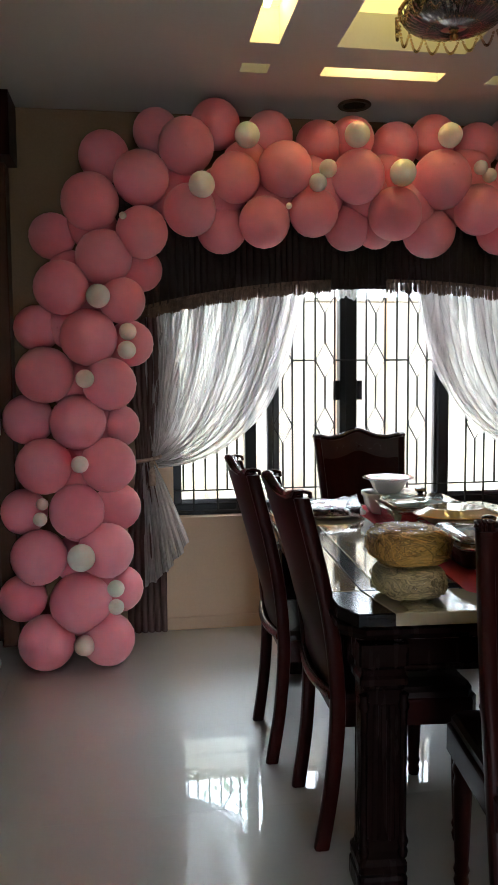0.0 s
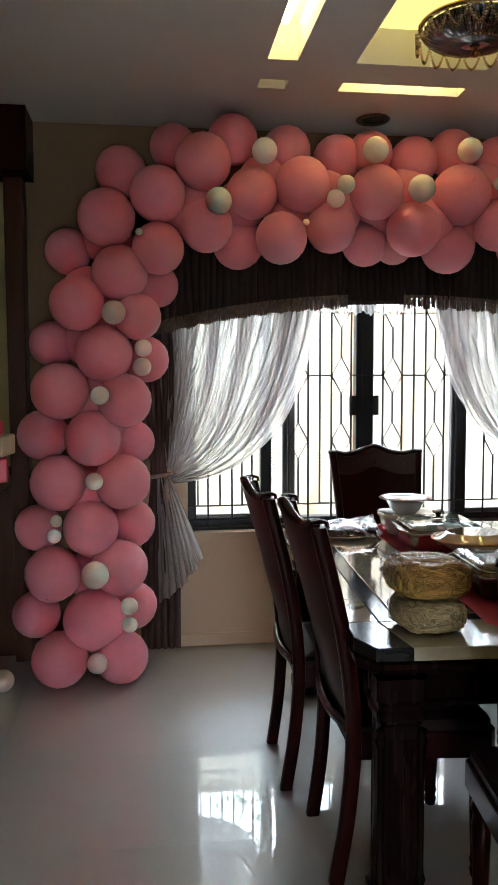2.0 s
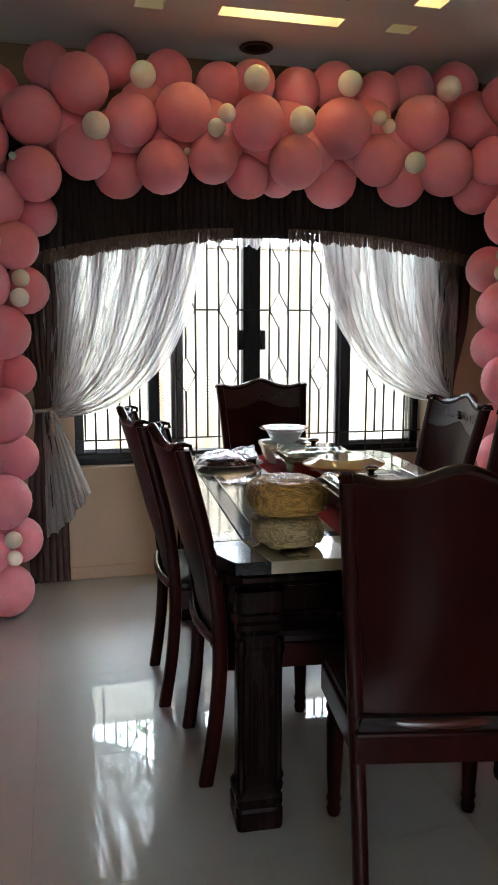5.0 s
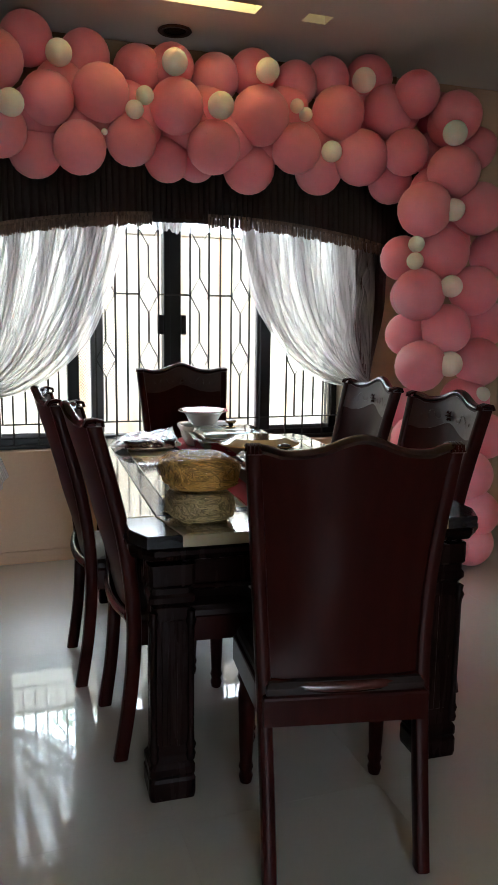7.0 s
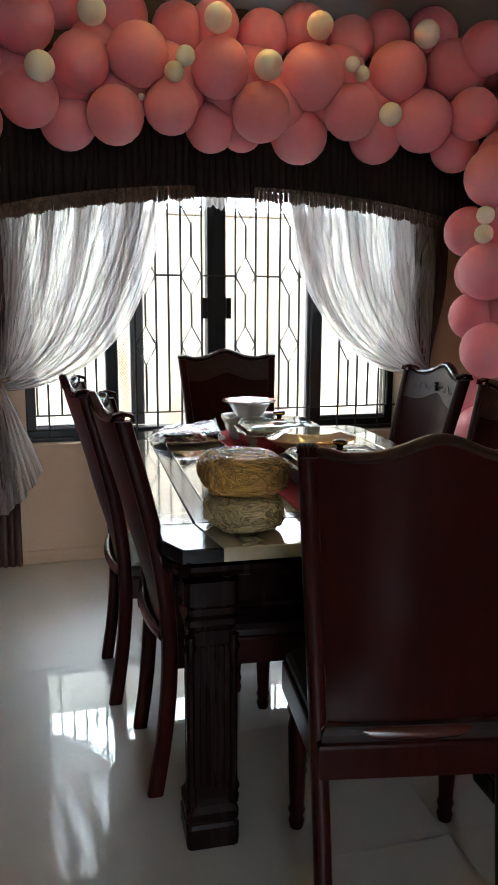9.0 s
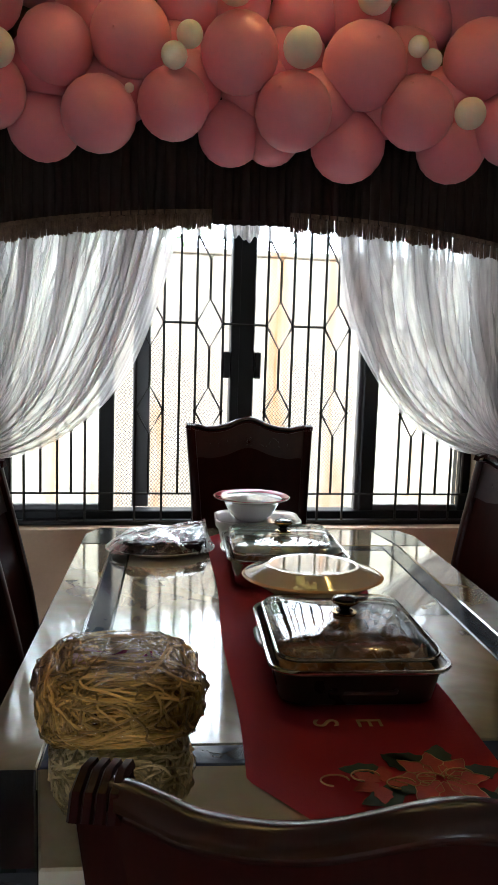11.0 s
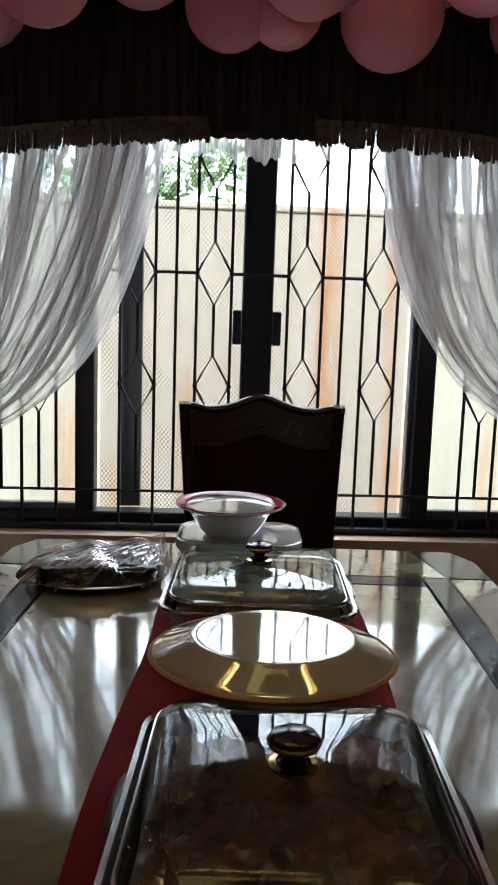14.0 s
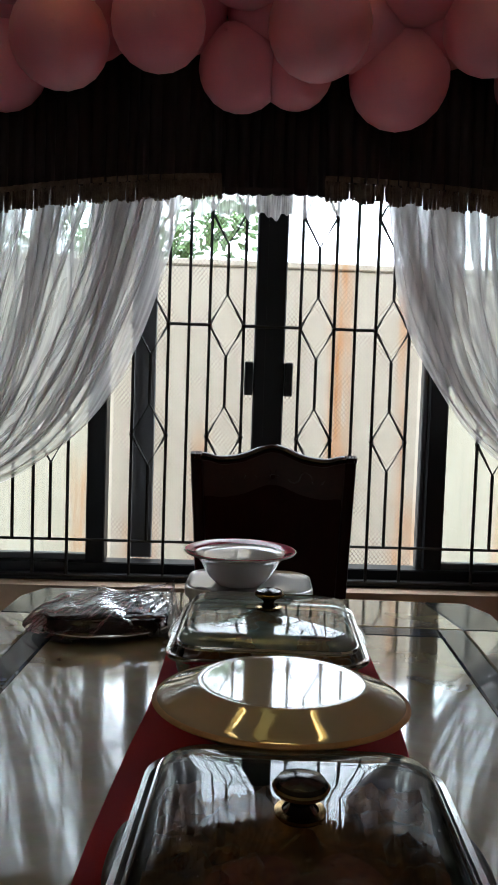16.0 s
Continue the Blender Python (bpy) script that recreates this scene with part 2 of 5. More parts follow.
M_CHINA.node_tree.nodes["Principled BSDF"].inputs["Coat IOR"].default_value = 2.4
M_WHITECHINA = mat("white_china", (0.78, 0.77, 0.76), (0.74, 0.73, 0.72), 0.1, scale=3, fine=60, rough_var=0.02, coat=0.7)
M_PINKRIM = mat("red_band", (0.45, 0.07, 0.12), (0.40, 0.05, 0.10), 0.12)
M_FOOD = mat("stew", (0.34, 0.13, 0.035), (0.022, 0.010, 0.006), 0.3, scale=11, fine=90, bump=0.8)
M_NOODLE = mat("dry_noodles", (0.90, 0.54, 0.16), (0.66, 0.36, 0.085), 0.6, scale=30, fine=200, vary=0.1)
M_NOODLE2 = mat("pale_noodles", (0.80, 0.62, 0.32), (0.60, 0.44, 0.20), 0.6, scale=30, fine=200, vary=0.1)


def per_strand(m, low, high):
    """Lets each strand of a tangle differ in tone."""
    n, l = m.node_tree.nodes, m.node_tree.links
    p = n["Principled BSDF"]
    geo, rg, hs = n.new("ShaderNodeNewGeometry"), n.new("ShaderNodeMapRange"), n.new("ShaderNodeHueSaturation")
    rg.inputs[3].default_value, rg.inputs[4].default_value = low, high
    l.new(geo.outputs["Random Per Island"], rg.inputs[0])
    l.new(rg.outputs[0], hs.inputs["Value"])
    l.new(p.inputs["Base Color"].links[0].from_socket, hs.inputs["Color"])
    l.new(hs.outputs[0], p.inputs["Base Color"])


per_strand(M_NOODLE, 0.35, 1.15)
per_strand(M_NOODLE2, 0.45, 1.1)
# Near-black noodle tone: the shade between strands is put into this colour.
M_NOODLESHADE = mat("shade_dark_noodles", (0.10, 0.055, 0.020), (0.05, 0.027, 0.010), 0.7, scale=40, fine=200)
M_WRAP = glass("cling_film", (0.99, 0.985, 0.98), 0.05, 0.34, crinkle=0.45)
M_FILM = glass("thin_film", (0.95, 0.93, 0.95), 0.05, 0.28, crinkle=0.3)
M_LABEL = mat("paper_label", (0.62, 0.40, 0.26), (0.48, 0.22, 0.20), 0.6, scale=25)
M_MEAT = mat("dark_roast", (0.050, 0.024, 0.028), (0.014, 0.007, 0.010), 0.22, scale=20, fine=110, bump=1.0)
M_GLOWA = glow("cove_light", (1.0, 0.78, 0.24), 0.34)
M_GLOWT = glow("tube_light", (1.0, 0.75, 0.36), 4.6)
M_CRYSTAL = glass("smoky_crystal", (0.42, 0.42, 0.44), 0.05)
M_SMOKE = mat("smoked_glass", (0.055, 0.055, 0.06), (0.03, 0.03, 0.035), 0.12, scale=20, coat=1.0)
M_BEAD = glass("amber_bead", (0.62, 0.50, 0.36), 0.05)
M_BROWNP = mat("brown_panel", (0.085, 0.036, 0.018), (0.055, 0.022, 0.012), 0.4, scale=4, fine=60, stretch=(6, 6, 0.8), bump=0.05, spec=0.15)
M_GIFT = mat("red_gift_paper", (0.65, 0.02, 0.07), (0.55, 0.015, 0.055), 0.3)
M_GIFTW = mat("cream_gift_paper", (0.62, 0.55, 0.40), (0.50, 0.44, 0.30), 0.35, scale=15, bump=0.4)


# ---- mesh helpers ----
def mesh_of(name, bm, material, smooth=False):
    me = bpy.data.meshes.new(name)
    bm.normal_update()
    if smooth:
        for e in bm.edges:
            if len(e.link_faces) == 2 and e.calc_face_angle(0.0) > 0.75:
                e.smooth = False
    bm.to_mesh(me)
    bm.free()
    me.materials.append(material)
    if smooth:
        me.polygons.foreach_set("use_smooth", [True] * len(me.polygons))
    return me


def part(name, bm, material, parent=None, label="", smooth=False, m=None):
    ob = new(name, mesh_of(name, bm, material, smooth))
    if parent is not None:
        ob.parent = parent
    if m is not None:
        ob.matrix_basis = m
    return tagged(ob, label) if label else ob


def thing(name, m, label, category, group="", kind=""):
    ob = new(name)
    ob.empty_display_size = 0.05
    ob.matrix_basis = m
    return tagged(ob, label, category, group, kind)


def add_box(bm, x0, x1, y0, y1, z0, z1, bevel=0.0, seg=1):
    r = bmesh.ops.create_cube(bm, size=1.0)
    bmesh.ops.scale(bm, vec=(x1 - x0, y1 - y0, z1 - z0), verts=r["verts"])
    bmesh.ops.translate(bm, vec=((x0 + x1) / 2, (y0 + y1) / 2, (z0 + z1) / 2), verts=r["verts"])
    if bevel:
        edges = list({e for v in r["verts"] for e in v.link_edges})
        bmesh.ops.bevel(bm, geom=edges, offset=bevel, segments=seg, affect="EDGES", profile=0.5)
    return bm


def box(x0, x1, y0, y1, z0, z1, bevel=0.0, seg=1):
    return add_box(bmesh.new(), x0, x1, y0, y1, z0, z1, bevel, seg)


def prism(pts, z0, z1, bevel=0.0, seg=1):
    """A polygon in x and y, raised from z0 to z1."""
    bm = bmesh.new()
    f = bm.faces.new([bm.verts.new((x, y, z0)) for x, y in pts])
    r = bmesh.ops.extrude_face_region(bm, geom=[f])
    top = [v for v in r["geom"] if isinstance(v, bmesh.types.BMVert)]
    bmesh.ops.translate(bm, vec=(0, 0, z1 - z0), verts=top)
    bmesh.ops.recalc_face_normals(bm, faces=bm.faces)
    if bevel:
        es = [e for e in bm.edges if all(abs(v.co.z - z1) < 1e-6 for v in e.verts)]
        bmesh.ops.bevel(bm, geom=es, offset=bevel, segments=seg, affect="EDGES", profile=0.5)
    return bm


def lathe(profile, steps=32, sx=1.0, sy=1.0):
    """Turns rows of (radius, height) about z."""
    bm = bmesh.new()
    rings = []
    for r, z in profile:
        if r < 1e-5:
            rings.append([bm.verts.new((0, 0, z))])
        else:
            rings.append([bm.verts.new((sx * r * math.cos(2 * math.pi * k / steps), sy * r * math.sin(2 * math.pi * k / steps), z)) for k in range(steps)])
    for a, b in zip(rings, rings[1:]):
        for k in range(steps):
            q = (k + 1) % steps
            vs = [a[k % len(a)], a[q % len(a)], b[q % len(b)], b[k % len(b)]]
            vs = list(dict.fromkeys(vs))
            if len(vs) > 2:
                bm.faces.new(vs)
    bmesh.ops.recalc_face_normals(bm, faces=bm.faces)
    return bm


def add_tube(bm, pts, r, sides=6, close=False, flat=1.0):
    """A round bar along points; r may be a function of 0 to 1."""
    pts = [Vector(p) for p in pts]
    n = len(pts)
    rings = []
    up = Vector((0, 0, 1))
    for i, p in enumerate(pts):
        d = (pts[(i + 1) % n] - pts[i - 1]) if close else (pts[min(i + 1, n - 1)] - pts[max(i - 1, 0)])
        d.normalize()
        ref = up if abs(d.z) < 0.95 else Vector((1, 0, 0))
        s = d.cross(ref).normalized()
        u = s.cross(d)
        rad = r(i / max(n - 1, 1)) if callable(r) else r
        rings.append([bm.verts.new(p + s * rad * math.cos(2 * math.pi * k / sides) + u * rad * flat * math.sin(2 * math.pi * k / sides)) for k in range(sides)])
    for i in range(n if close else n - 1):
        a, b = rings[i], rings[(i + 1) % n]
        for k in range(sides):
            bm.faces.new((a[k], a[(k + 1) % sides], b[(k + 1) % sides], b[k]))
    if not close:
        bm.faces.new(rings[0][::-1])
        bm.faces.new(rings[-1])
    return bm


def tube(pts, r, sides=6, close=False, flat=1.0):
    bm = add_tube(bmesh.new(), pts, r, sides, close, flat)
    bmesh.ops.recalc_face_normals(bm, faces=bm.faces)
    return bm


def sheet(fn, nu, nv):
    """A grid surface from fn(u, v) with u and v in 0 to 1."""
    bm = bmesh.new()
    uv = bm.loops.layers.uv.new("UVMap")
    g = [[bm.verts.new(fn(i / nu, j / nv)) for i in range(nu + 1)] for j in range(nv + 1)]
    for j in range(nv):
        for i in range(nu):
            f = bm.faces.new((g[j][i], g[j][i + 1], g[j + 1][i + 1], g[j + 1][i]))
            for lp, (a, b) in zip(f.loops, ((i, j), (i + 1, j), (i + 1, j + 1), (i, j + 1))):
                lp[uv].uv = (a / nu, b / nv)
    return bm


def thick(bm, t):
    bmesh.ops.solidify(bm, geom=bm.faces[:], thickness=t)
    return bm


def round_rect(w, d, r, n=6):
    pts = []
    for cx, cy, a0 in ((w / 2 - r, d / 2 - r, 0), (-w / 2 + r, d / 2 - r, 90), (-w / 2 + r, -d / 2 + r, 180), (w / 2 - r, -d / 2 + r, 270)):
        for k in range(n + 1):
            a = radians(a0 + 90 * k / n)
            pts.append((cx + r * math.cos(a), cy + r * math.sin(a)))
    return pts


def loft(loops, cap_first=True, cap_last=True):
    """Joins loops of 3D points of one length."""
    bm = bmesh.new()
    rings = [[bm.verts.new(p) for p in loop] for loop in loops]
    for a, b in zip(rings, rings[1:]):
        for k in range(len(a)):
            q = (k + 1) % len(a)
            bm.faces.new((a[k], a[q], b[q], b[k]))
    if cap_first:
        bm.faces.new(rings[0][::-1])
    if cap_last:
        bm.faces.new(rings[-1])
    bmesh.ops.recalc_face_normals(bm, faces=bm.faces)
    return bm


def at_z(pts, z, k=1.0):
    return [(x * k, y * k, z) for x, y in pts]


# ---- the room ----
X0, X1, Y0, Y1, CEIL = -1.45, 3.1, -2.6, 4.06, 2.74
WX0, WX1, WZ0, WZ1 = -0.06, 1.99, 0.62, 2.14

floor = tagged(part("floor", box(X0, X1, Y0, Y1, -0.12, -0.006), M_GROUT), "polished cream tile floor with tight joints", "floor", kind="structure")
north = bmesh.new()
add_box(north, X0 - 0.15, WX0, Y1, Y1 + 0.2, -0.12, 2.95)
add_box(north, WX1, X1 + 0.15, Y1, Y1 + 0.2, -0.12, 2.95)
add_box(north, WX0, WX1, Y1, Y1 + 0.2, -0.12, WZ0)
add_box(north, WX0, WX1, Y1, Y1 + 0.2, WZ1, 2.95)
tagged(part("wall_north", north, M_WALL), "tan painted wall with a wide window", "wall", kind="structure")
tagged(part("wall_east", box(X1, X1 + 0.15, Y0, Y1, -0.12, 2.95), M_WALL), "tan painted plain side wall", "wall", kind="structure")
tagged(part("wall_west", box(X0 - 0.15, X0, Y0, Y1, -0.12, 2.95), M_OLIVE), "olive painted plain side wall", "wall", kind="structure")
south = bmesh.new()
add_box(south, X0 - 0.15, -0.38, Y0 - 0.15, Y0, -0.12, 2.95)
add_box(south, 0.24, X1 + 0.15, Y0 - 0.15, Y0, -0.12, 2.95)
add_box(south, -0.38, 0.24, Y0 - 0.15, Y0, 2.1, 2.95)
tagged(part("wall_south", south, M_WALL), "tan painted wall with a wide doorway", "wall", kind="structure")
tagged(part("baseboard", box(-0.86, X1, Y1 - 0.012, Y1 - 0.001, 0.0, 0.07, 0.003), M_WALL), "low tan painted skirting along the wall", "baseboard", kind="structure")

# ceiling with a square of lit recesses round the chandelier
XC = [X0, 0.237, 0.362, 0.605, 1.168, 1.400, 1.525, X1]
YC = [Y0, 2.275, 2.375, 2.590, 3.158, 3.365, 3.465, Y1]
HOLES = {(1, 1), (1, 3), (1, 5), (3, 1), (3, 3), (3, 5), (5, 1), (5, 3), (5, 5)}
cbm = bmesh.new()
for i in range(7):
    for j in range(7):
        if (i, j) not in HOLES:
            add_box(cbm, XC[i], XC[i + 1], YC[j], YC[j + 1], CEIL, CEIL + 0.16)
add_box(cbm, X0 - 0.15, X1 + 0.15, Y0 - 0.15, Y1 + 0.2, CEIL + 0.165, CEIL + 0.25)
bmesh.ops.remove_doubles(cbm, verts=cbm.verts, dist=1e-5)
tagged(part("ceiling", cbm, M_CEIL), "off-white plaster ceiling with square recesses", "ceiling", kind="structure")
for i, j in sorted(HOLES):
    x0, x1, y0, y1 = XC[i], XC[i + 1], YC[j], YC[j + 1]
    t = thing("cove_light", pose((x0 + x1) / 2, (y0 + y1) / 2, CEIL + 0.155), "warm yellow lit recess panel in the ceiling", "ceiling light", "ceiling recess lights")
    w, d = (x1 - x0) / 2 - 0.001, (y1 - y0) / 2 - 0.001
    part("diffuser", box(-w, w, -d, d, -0.01, 0.004), M_GLOWA, t)
    if w * d > 0.012 and (i, j) != (3, 3):
        long_x = w > d
        a, b = (w * 0.8, 0.013) if long_x else (0.013, d * 0.8)
        part("tube", box(-a, a, -b, b, -0.045, -0.02, 0.006, 2), M_GLOWT, t, "bright fluorescent tube")
down = thing("downlight", pose(0.868, 3.80, CEIL), "unlit recessed downlight with a dark ring", "downlight")
part("trim_ring", lathe([(0.058, 0.0), (0.082, 0.0), (0.085, -0.006), (0.078, -0.012), (0.06, -0.010), (0.056, 0.0)], 28), M_BROWNP, down, smooth=True)
part("lamp_glass", lathe([(0.0, -0.004), (0.055, -0.004), (0.057, 0.0)], 24), M_KNOBDARK, down)


# ---- window, grille, screen ----
win = thing("window_1", pose(0, 0, 0), "black aluminium sliding window with open centre panels", "window", kind="structure")
fy0, fy1 = 4.165, 4.245
part("frame_sill", box(WX0, WX1, fy0, fy1, WZ0, WZ0 + 0.055, 0.004), M_BLACK, win)
part("frame_sill", box(WX0, WX1, fy0 - 0.035, fy0 - 0.001, WZ0, WZ0 + 0.022, 0.004), M_BLACK, win)
part("frame_head", box(WX0, WX1, fy0, fy1, WZ1 - 0.06, WZ1, 0.004), M_BLACK, win)
for a, b in ((WX0, WX0 + 0.05), (0.350, 0.412), (1.480, 1.545), (WX1 - 0.05, WX1)):
    part("frame_post", box(a, b, fy0, fy1, WZ0 + 0.056, WZ1 - 0.061, 0.004), M_BLACK, win)
for a, b in ((0.890, 0.9398), (0.9402, 0.990)):
    part("meeting_stile", box(a, b, fy0 - 0.01, fy1 - 0.02, WZ0 + 0.056, WZ1 - 0.061, 0.004), M_BLACK, win)
part("stile_cover", box(0.925, 0.955, fy0 - 0.0135, fy0 - 0.0105, WZ0 + 0.057, WZ1 - 0.062), M_BLACK, win)
part("tape", box(0.880, 0.998, fy0 - 0.020, fy0 - 0.0145, 1.835, 1.95, 0.001), M_WHITECHINA, win, "strip of pale paper round the stile")
for a, b in ((0.860, 0.888), (0.992, 1.018)):
    part("latch", box(a, b, fy0 - 0.022, fy0 + 0.03, 1.245, 1.355, 0.003), M_BLACK, win)
part("sash_stile", box(0.488, 0.560, fy1 + 0.005, fy1 + 0.035, WZ0 + 0.056, WZ1 - 0.061, 0.003), M_STILE, win, "grey stile of the slid-back sash")
part("sash_stile", box(1.462, 1.478, fy0 + 0.02, fy0 + 0.06, WZ0 + 0.056, WZ1 - 0.061, 0.003), M_STILE, win)
for a, b in ((WX0 + 0.051, 0.349), (1.546, WX1 - 0.051)):
    pn = part("pane", box(a, b, fy0 + 0.03, fy0 + 0.035, WZ0 + 0.057, WZ1 - 0.062), M_PANE, win)
    pn.visible_shadow = False
    part("sash_rail", box(a, b, fy0 + 0.015, fy0 + 0.05, WZ0 + 0.0565, WZ0 + 0.078, 0.003), M_STILE, win)

grille = thing("window_grille", pose(0, 4.125, 0), "black iron window grille with rows of diamonds", "window grille")
DIA, HW, HH = [1.825, 1.467, 1.107], 0.0555, 0.100
PAIRS = ((-0.002, 0.241), (0.555, 0.797), (1.090, 1.336), (1.688, 1.932))


def bar(x, low, high=2.1):
    part("bar", tube([(x, 0, low), (x, 0, 1.3), (x, 0, high)], 0.0056, 6), M_IRON, grille)


for left, right in PAIRS:
    for xc in (left, right):
        for x in (xc - HW, xc + HW):
            if WX0 + 0.01 < x < WX1 - 0.01:
                bar(x, 0.64)
        for zc in DIA:
            if WX0 + HW < xc:
                part("diamond", tube([(xc + HW, 0, zc), (xc, 0, zc + HH), (xc - HW, 0, zc), (xc, 0, zc - HH)], 0.0056, 6, True), M_IRON, grille)
            for s in (-HW, HW):
                if WX0 + 0.01 < xc + s < WX1 - 0.01:
                    part("weld", lathe([(0.0, -0.008), (0.006, -0.006), (0.0085, 0.0), (0.006, 0.006), (0.0, 0.008)], 8), M_IRON, grille, m=pose(xc + s, 0, zc))
        for a, b in ((0.757, DIA[2] - HH), (DIA[2] + HH, DIA[1] - HH), (DIA[1] + HH, DIA[0] - HH), (DIA[0] + HH, 2.1)):
            part("short_bar", tube([(xc, 0, a), (xc, 0, b)], 0.0056, 6), M_IRON, grille)
    bar((left + right) / 2, 0.757)
XS = [WX0 + 0.004] + [x for p in PAIRS for xc in p for x in (xc - HW, xc + HW)] + [WX1 - 0.004]
for a, b in zip(XS[0::2], XS[1::2]):
    if b > a + 0.01:
        part("cross_bar", tube([(a, 0, 1.467), (b, 0, 1.467)], 0.0056, 6), M_IRON, grille)
for z in (0.64, 0.757, 2.1):
    part("rail", tube([(WX0 + 0.002, 0, z), (WX1 - 0.002, 0, z)], 0.0048, 6), M_IRON, grille)

# expanded wire screen outside the centre sashes
wires = bmesh.new()
PX, PZ, ys = 0.0285, 0.0180, 4.29
x0, x1 = 0.415, 1.476
cols = int((x1 - x0) / (PX / 2))
for j in range(int(1.44 / PZ) + 1):
    zc = 0.665 + j * PZ
    for sgn in (1, -1):
        prev = None
        for i in range(cols + 1):
            x = x0 + i * PX / 2
            z = zc + sgn * (PZ / 2 if i % 2 else -PZ / 2) * 1.0
            cur = (wires.verts.new((x, ys, z - 0.0015)), wires.verts.new((x, ys, z + 0.0015)))
            if prev:
                wires.faces.new((prev[0], cur[0], cur[1], prev[1]))
            prev = cur
tagged(part("wire_screen", wires, M_MESH), "fine grey expanded metal screen outside the window", "window screen", kind="stuff")

# ---- outdoors ----
M_CONC = mat("stained_render", (0.35, 0.32, 0.262), (0.29, 0.257, 0.20), 0.85, scale=2.5, fine=40, bump=0.4, stretch=(2.5, 1, 0.5))


def add_streaks(m, rows, colour):
    """Rust that has run down the wall: soft-edged bands of uneven strength at given x, half-width and top."""
    n, l = m.node_tree.nodes, m.node_tree.links
    p = n["Principled BSDF"]
    src = p.inputs["Base Color"].links[0].from_socket
    tc, sp, nz = n.new("ShaderNodeTexCoord"), n.new("ShaderNodeSeparateXYZ"), n.new("ShaderNodeTexNoise")
    mp = n.new("ShaderNodeMapping")
    mp.inputs["Scale"].default_value = (14, 1, 1.6)
    l.new(tc.outputs["Object"], sp.inputs[0])
    l.new(tc.outputs["Object"], mp.inputs[0])
    l.new(mp.outputs[0], nz.inputs[0])
    nz.inputs["Scale"].default_value, nz.inputs["Detail"].default_value = 1.5, 5
    for x, w, top, strength in rows:
        d, a, r = n.new("ShaderNodeMath"), n.new("ShaderNodeMath"), n.new("ShaderNodeMapRange")
        d.operation, a.operation, r.interpolation_type = "SUBTRACT", "ABSOLUTE", "SMOOTHSTEP"
        d.inputs[1].default_value = x
        l.new(sp.outputs[0], d.inputs[0])
        l.new(d.outputs[0], a.inputs[0])
        l.new(a.outputs[0], r.inputs[0])
        r.inputs[1].default_value, r.inputs[2].default_value, r.inputs[3].default_value, r.inputs[4].default_value = 0.2 * w, w, strength, 0.0
        h = n.new("ShaderNodeMapRange")
        l.new(sp.outputs[2], h.inputs[0])
        h.inputs[1].default_value, h.inputs[2].default_value, h.inputs[3].default_value, h.inputs[4].default_value = top - 0.25, top, 1.0, 0.0
        q, k = n.new("ShaderNodeMath"), n.new("ShaderNodeMath")
        q.operation = k.operation = "MULTIPLY"
        l.new(r.outputs[0], q.inputs[0])
        l.new(h.outputs[0], q.inputs[1])
        l.new(q.outputs[0], k.inputs[0])
        nr = n.new("ShaderNodeMapRange")
        nr.inputs[1].default_value, nr.inputs[2].default_value = 0.3, 0.6
        l.new(nz.outputs[0], nr.inputs[0])
        l.new(nr.outputs[0], k.inputs[1])
        mx = n.new("ShaderNodeMixRGB")
        mx.inputs[2].default_value = (*colour, 1)
        l.new(k.outputs[0], mx.inputs[0])
        l.new(src, mx.inputs[1])
        src = mx.outputs[0]
    l.new(src, p.inputs["Base Color"])


add_streaks(M_CONC, [(1.47, 0.10, 2.4, 0.95), (1.85, 0.05, 2.4, 0.6), (0.66, 0.09, 1.3, 0.6), (-0.05, 0.12, 1.1, 0.6), (2.5, 0.1, 1.1, 0.5), (1.05, 0.12, 0.9, 0.55), (1.9, 0.14, 0.9, 0.6), (0.3, 0.15, 0.8, 0.6)], (0.30, 0.135, 0.04))
M_GROUND = mat("yard_concrete", (0.30, 0.275, 0.235), (0.22, 0.20, 0.17), 0.85, scale=2, fine=30, bump=0.3)
M_TREE = mat("tree_leaf", (0.12, 0.20, 0.06), (0.08, 0.14, 0.035), 0.5, scale=2, fine=20)
M_BARK = mat("bark", (0.12, 0.08, 0.05), (0.07, 0.045, 0.03), 0.9, scale=15, bump=0.5)
gb = bmesh.new()
R = 400
for a, b, c, d in ((-R, R, 4.45, R), (-R, R, -R, -2.75), (-R, X0 - 0.15, -2.75, 4.45), (X1 + 0.15, R, -2.75, 4.45)):
    gb.faces.new([gb.verts.new(p) for p in ((a, c, -0.16), (b, c, -0.16), (b, d, -0.16), (a, d, -0.16))])
tagged(part("ground", gb, M_GROUND), "pale concrete yard round the house", "ground", kind="structure")
fence = thing("boundary_wall", pose(0, 6.2, -0.16), "stained cream boundary wall outside the window", "wall")
part("wall_face", box(-6, 8, 0.0, 0.15, 0, 2.16, 0.01), M_CONC, fence)
part("coping", box(-6, 8, -0.012, 0.162, 2.161, 2.20, 0.008), M_CONC, fence)


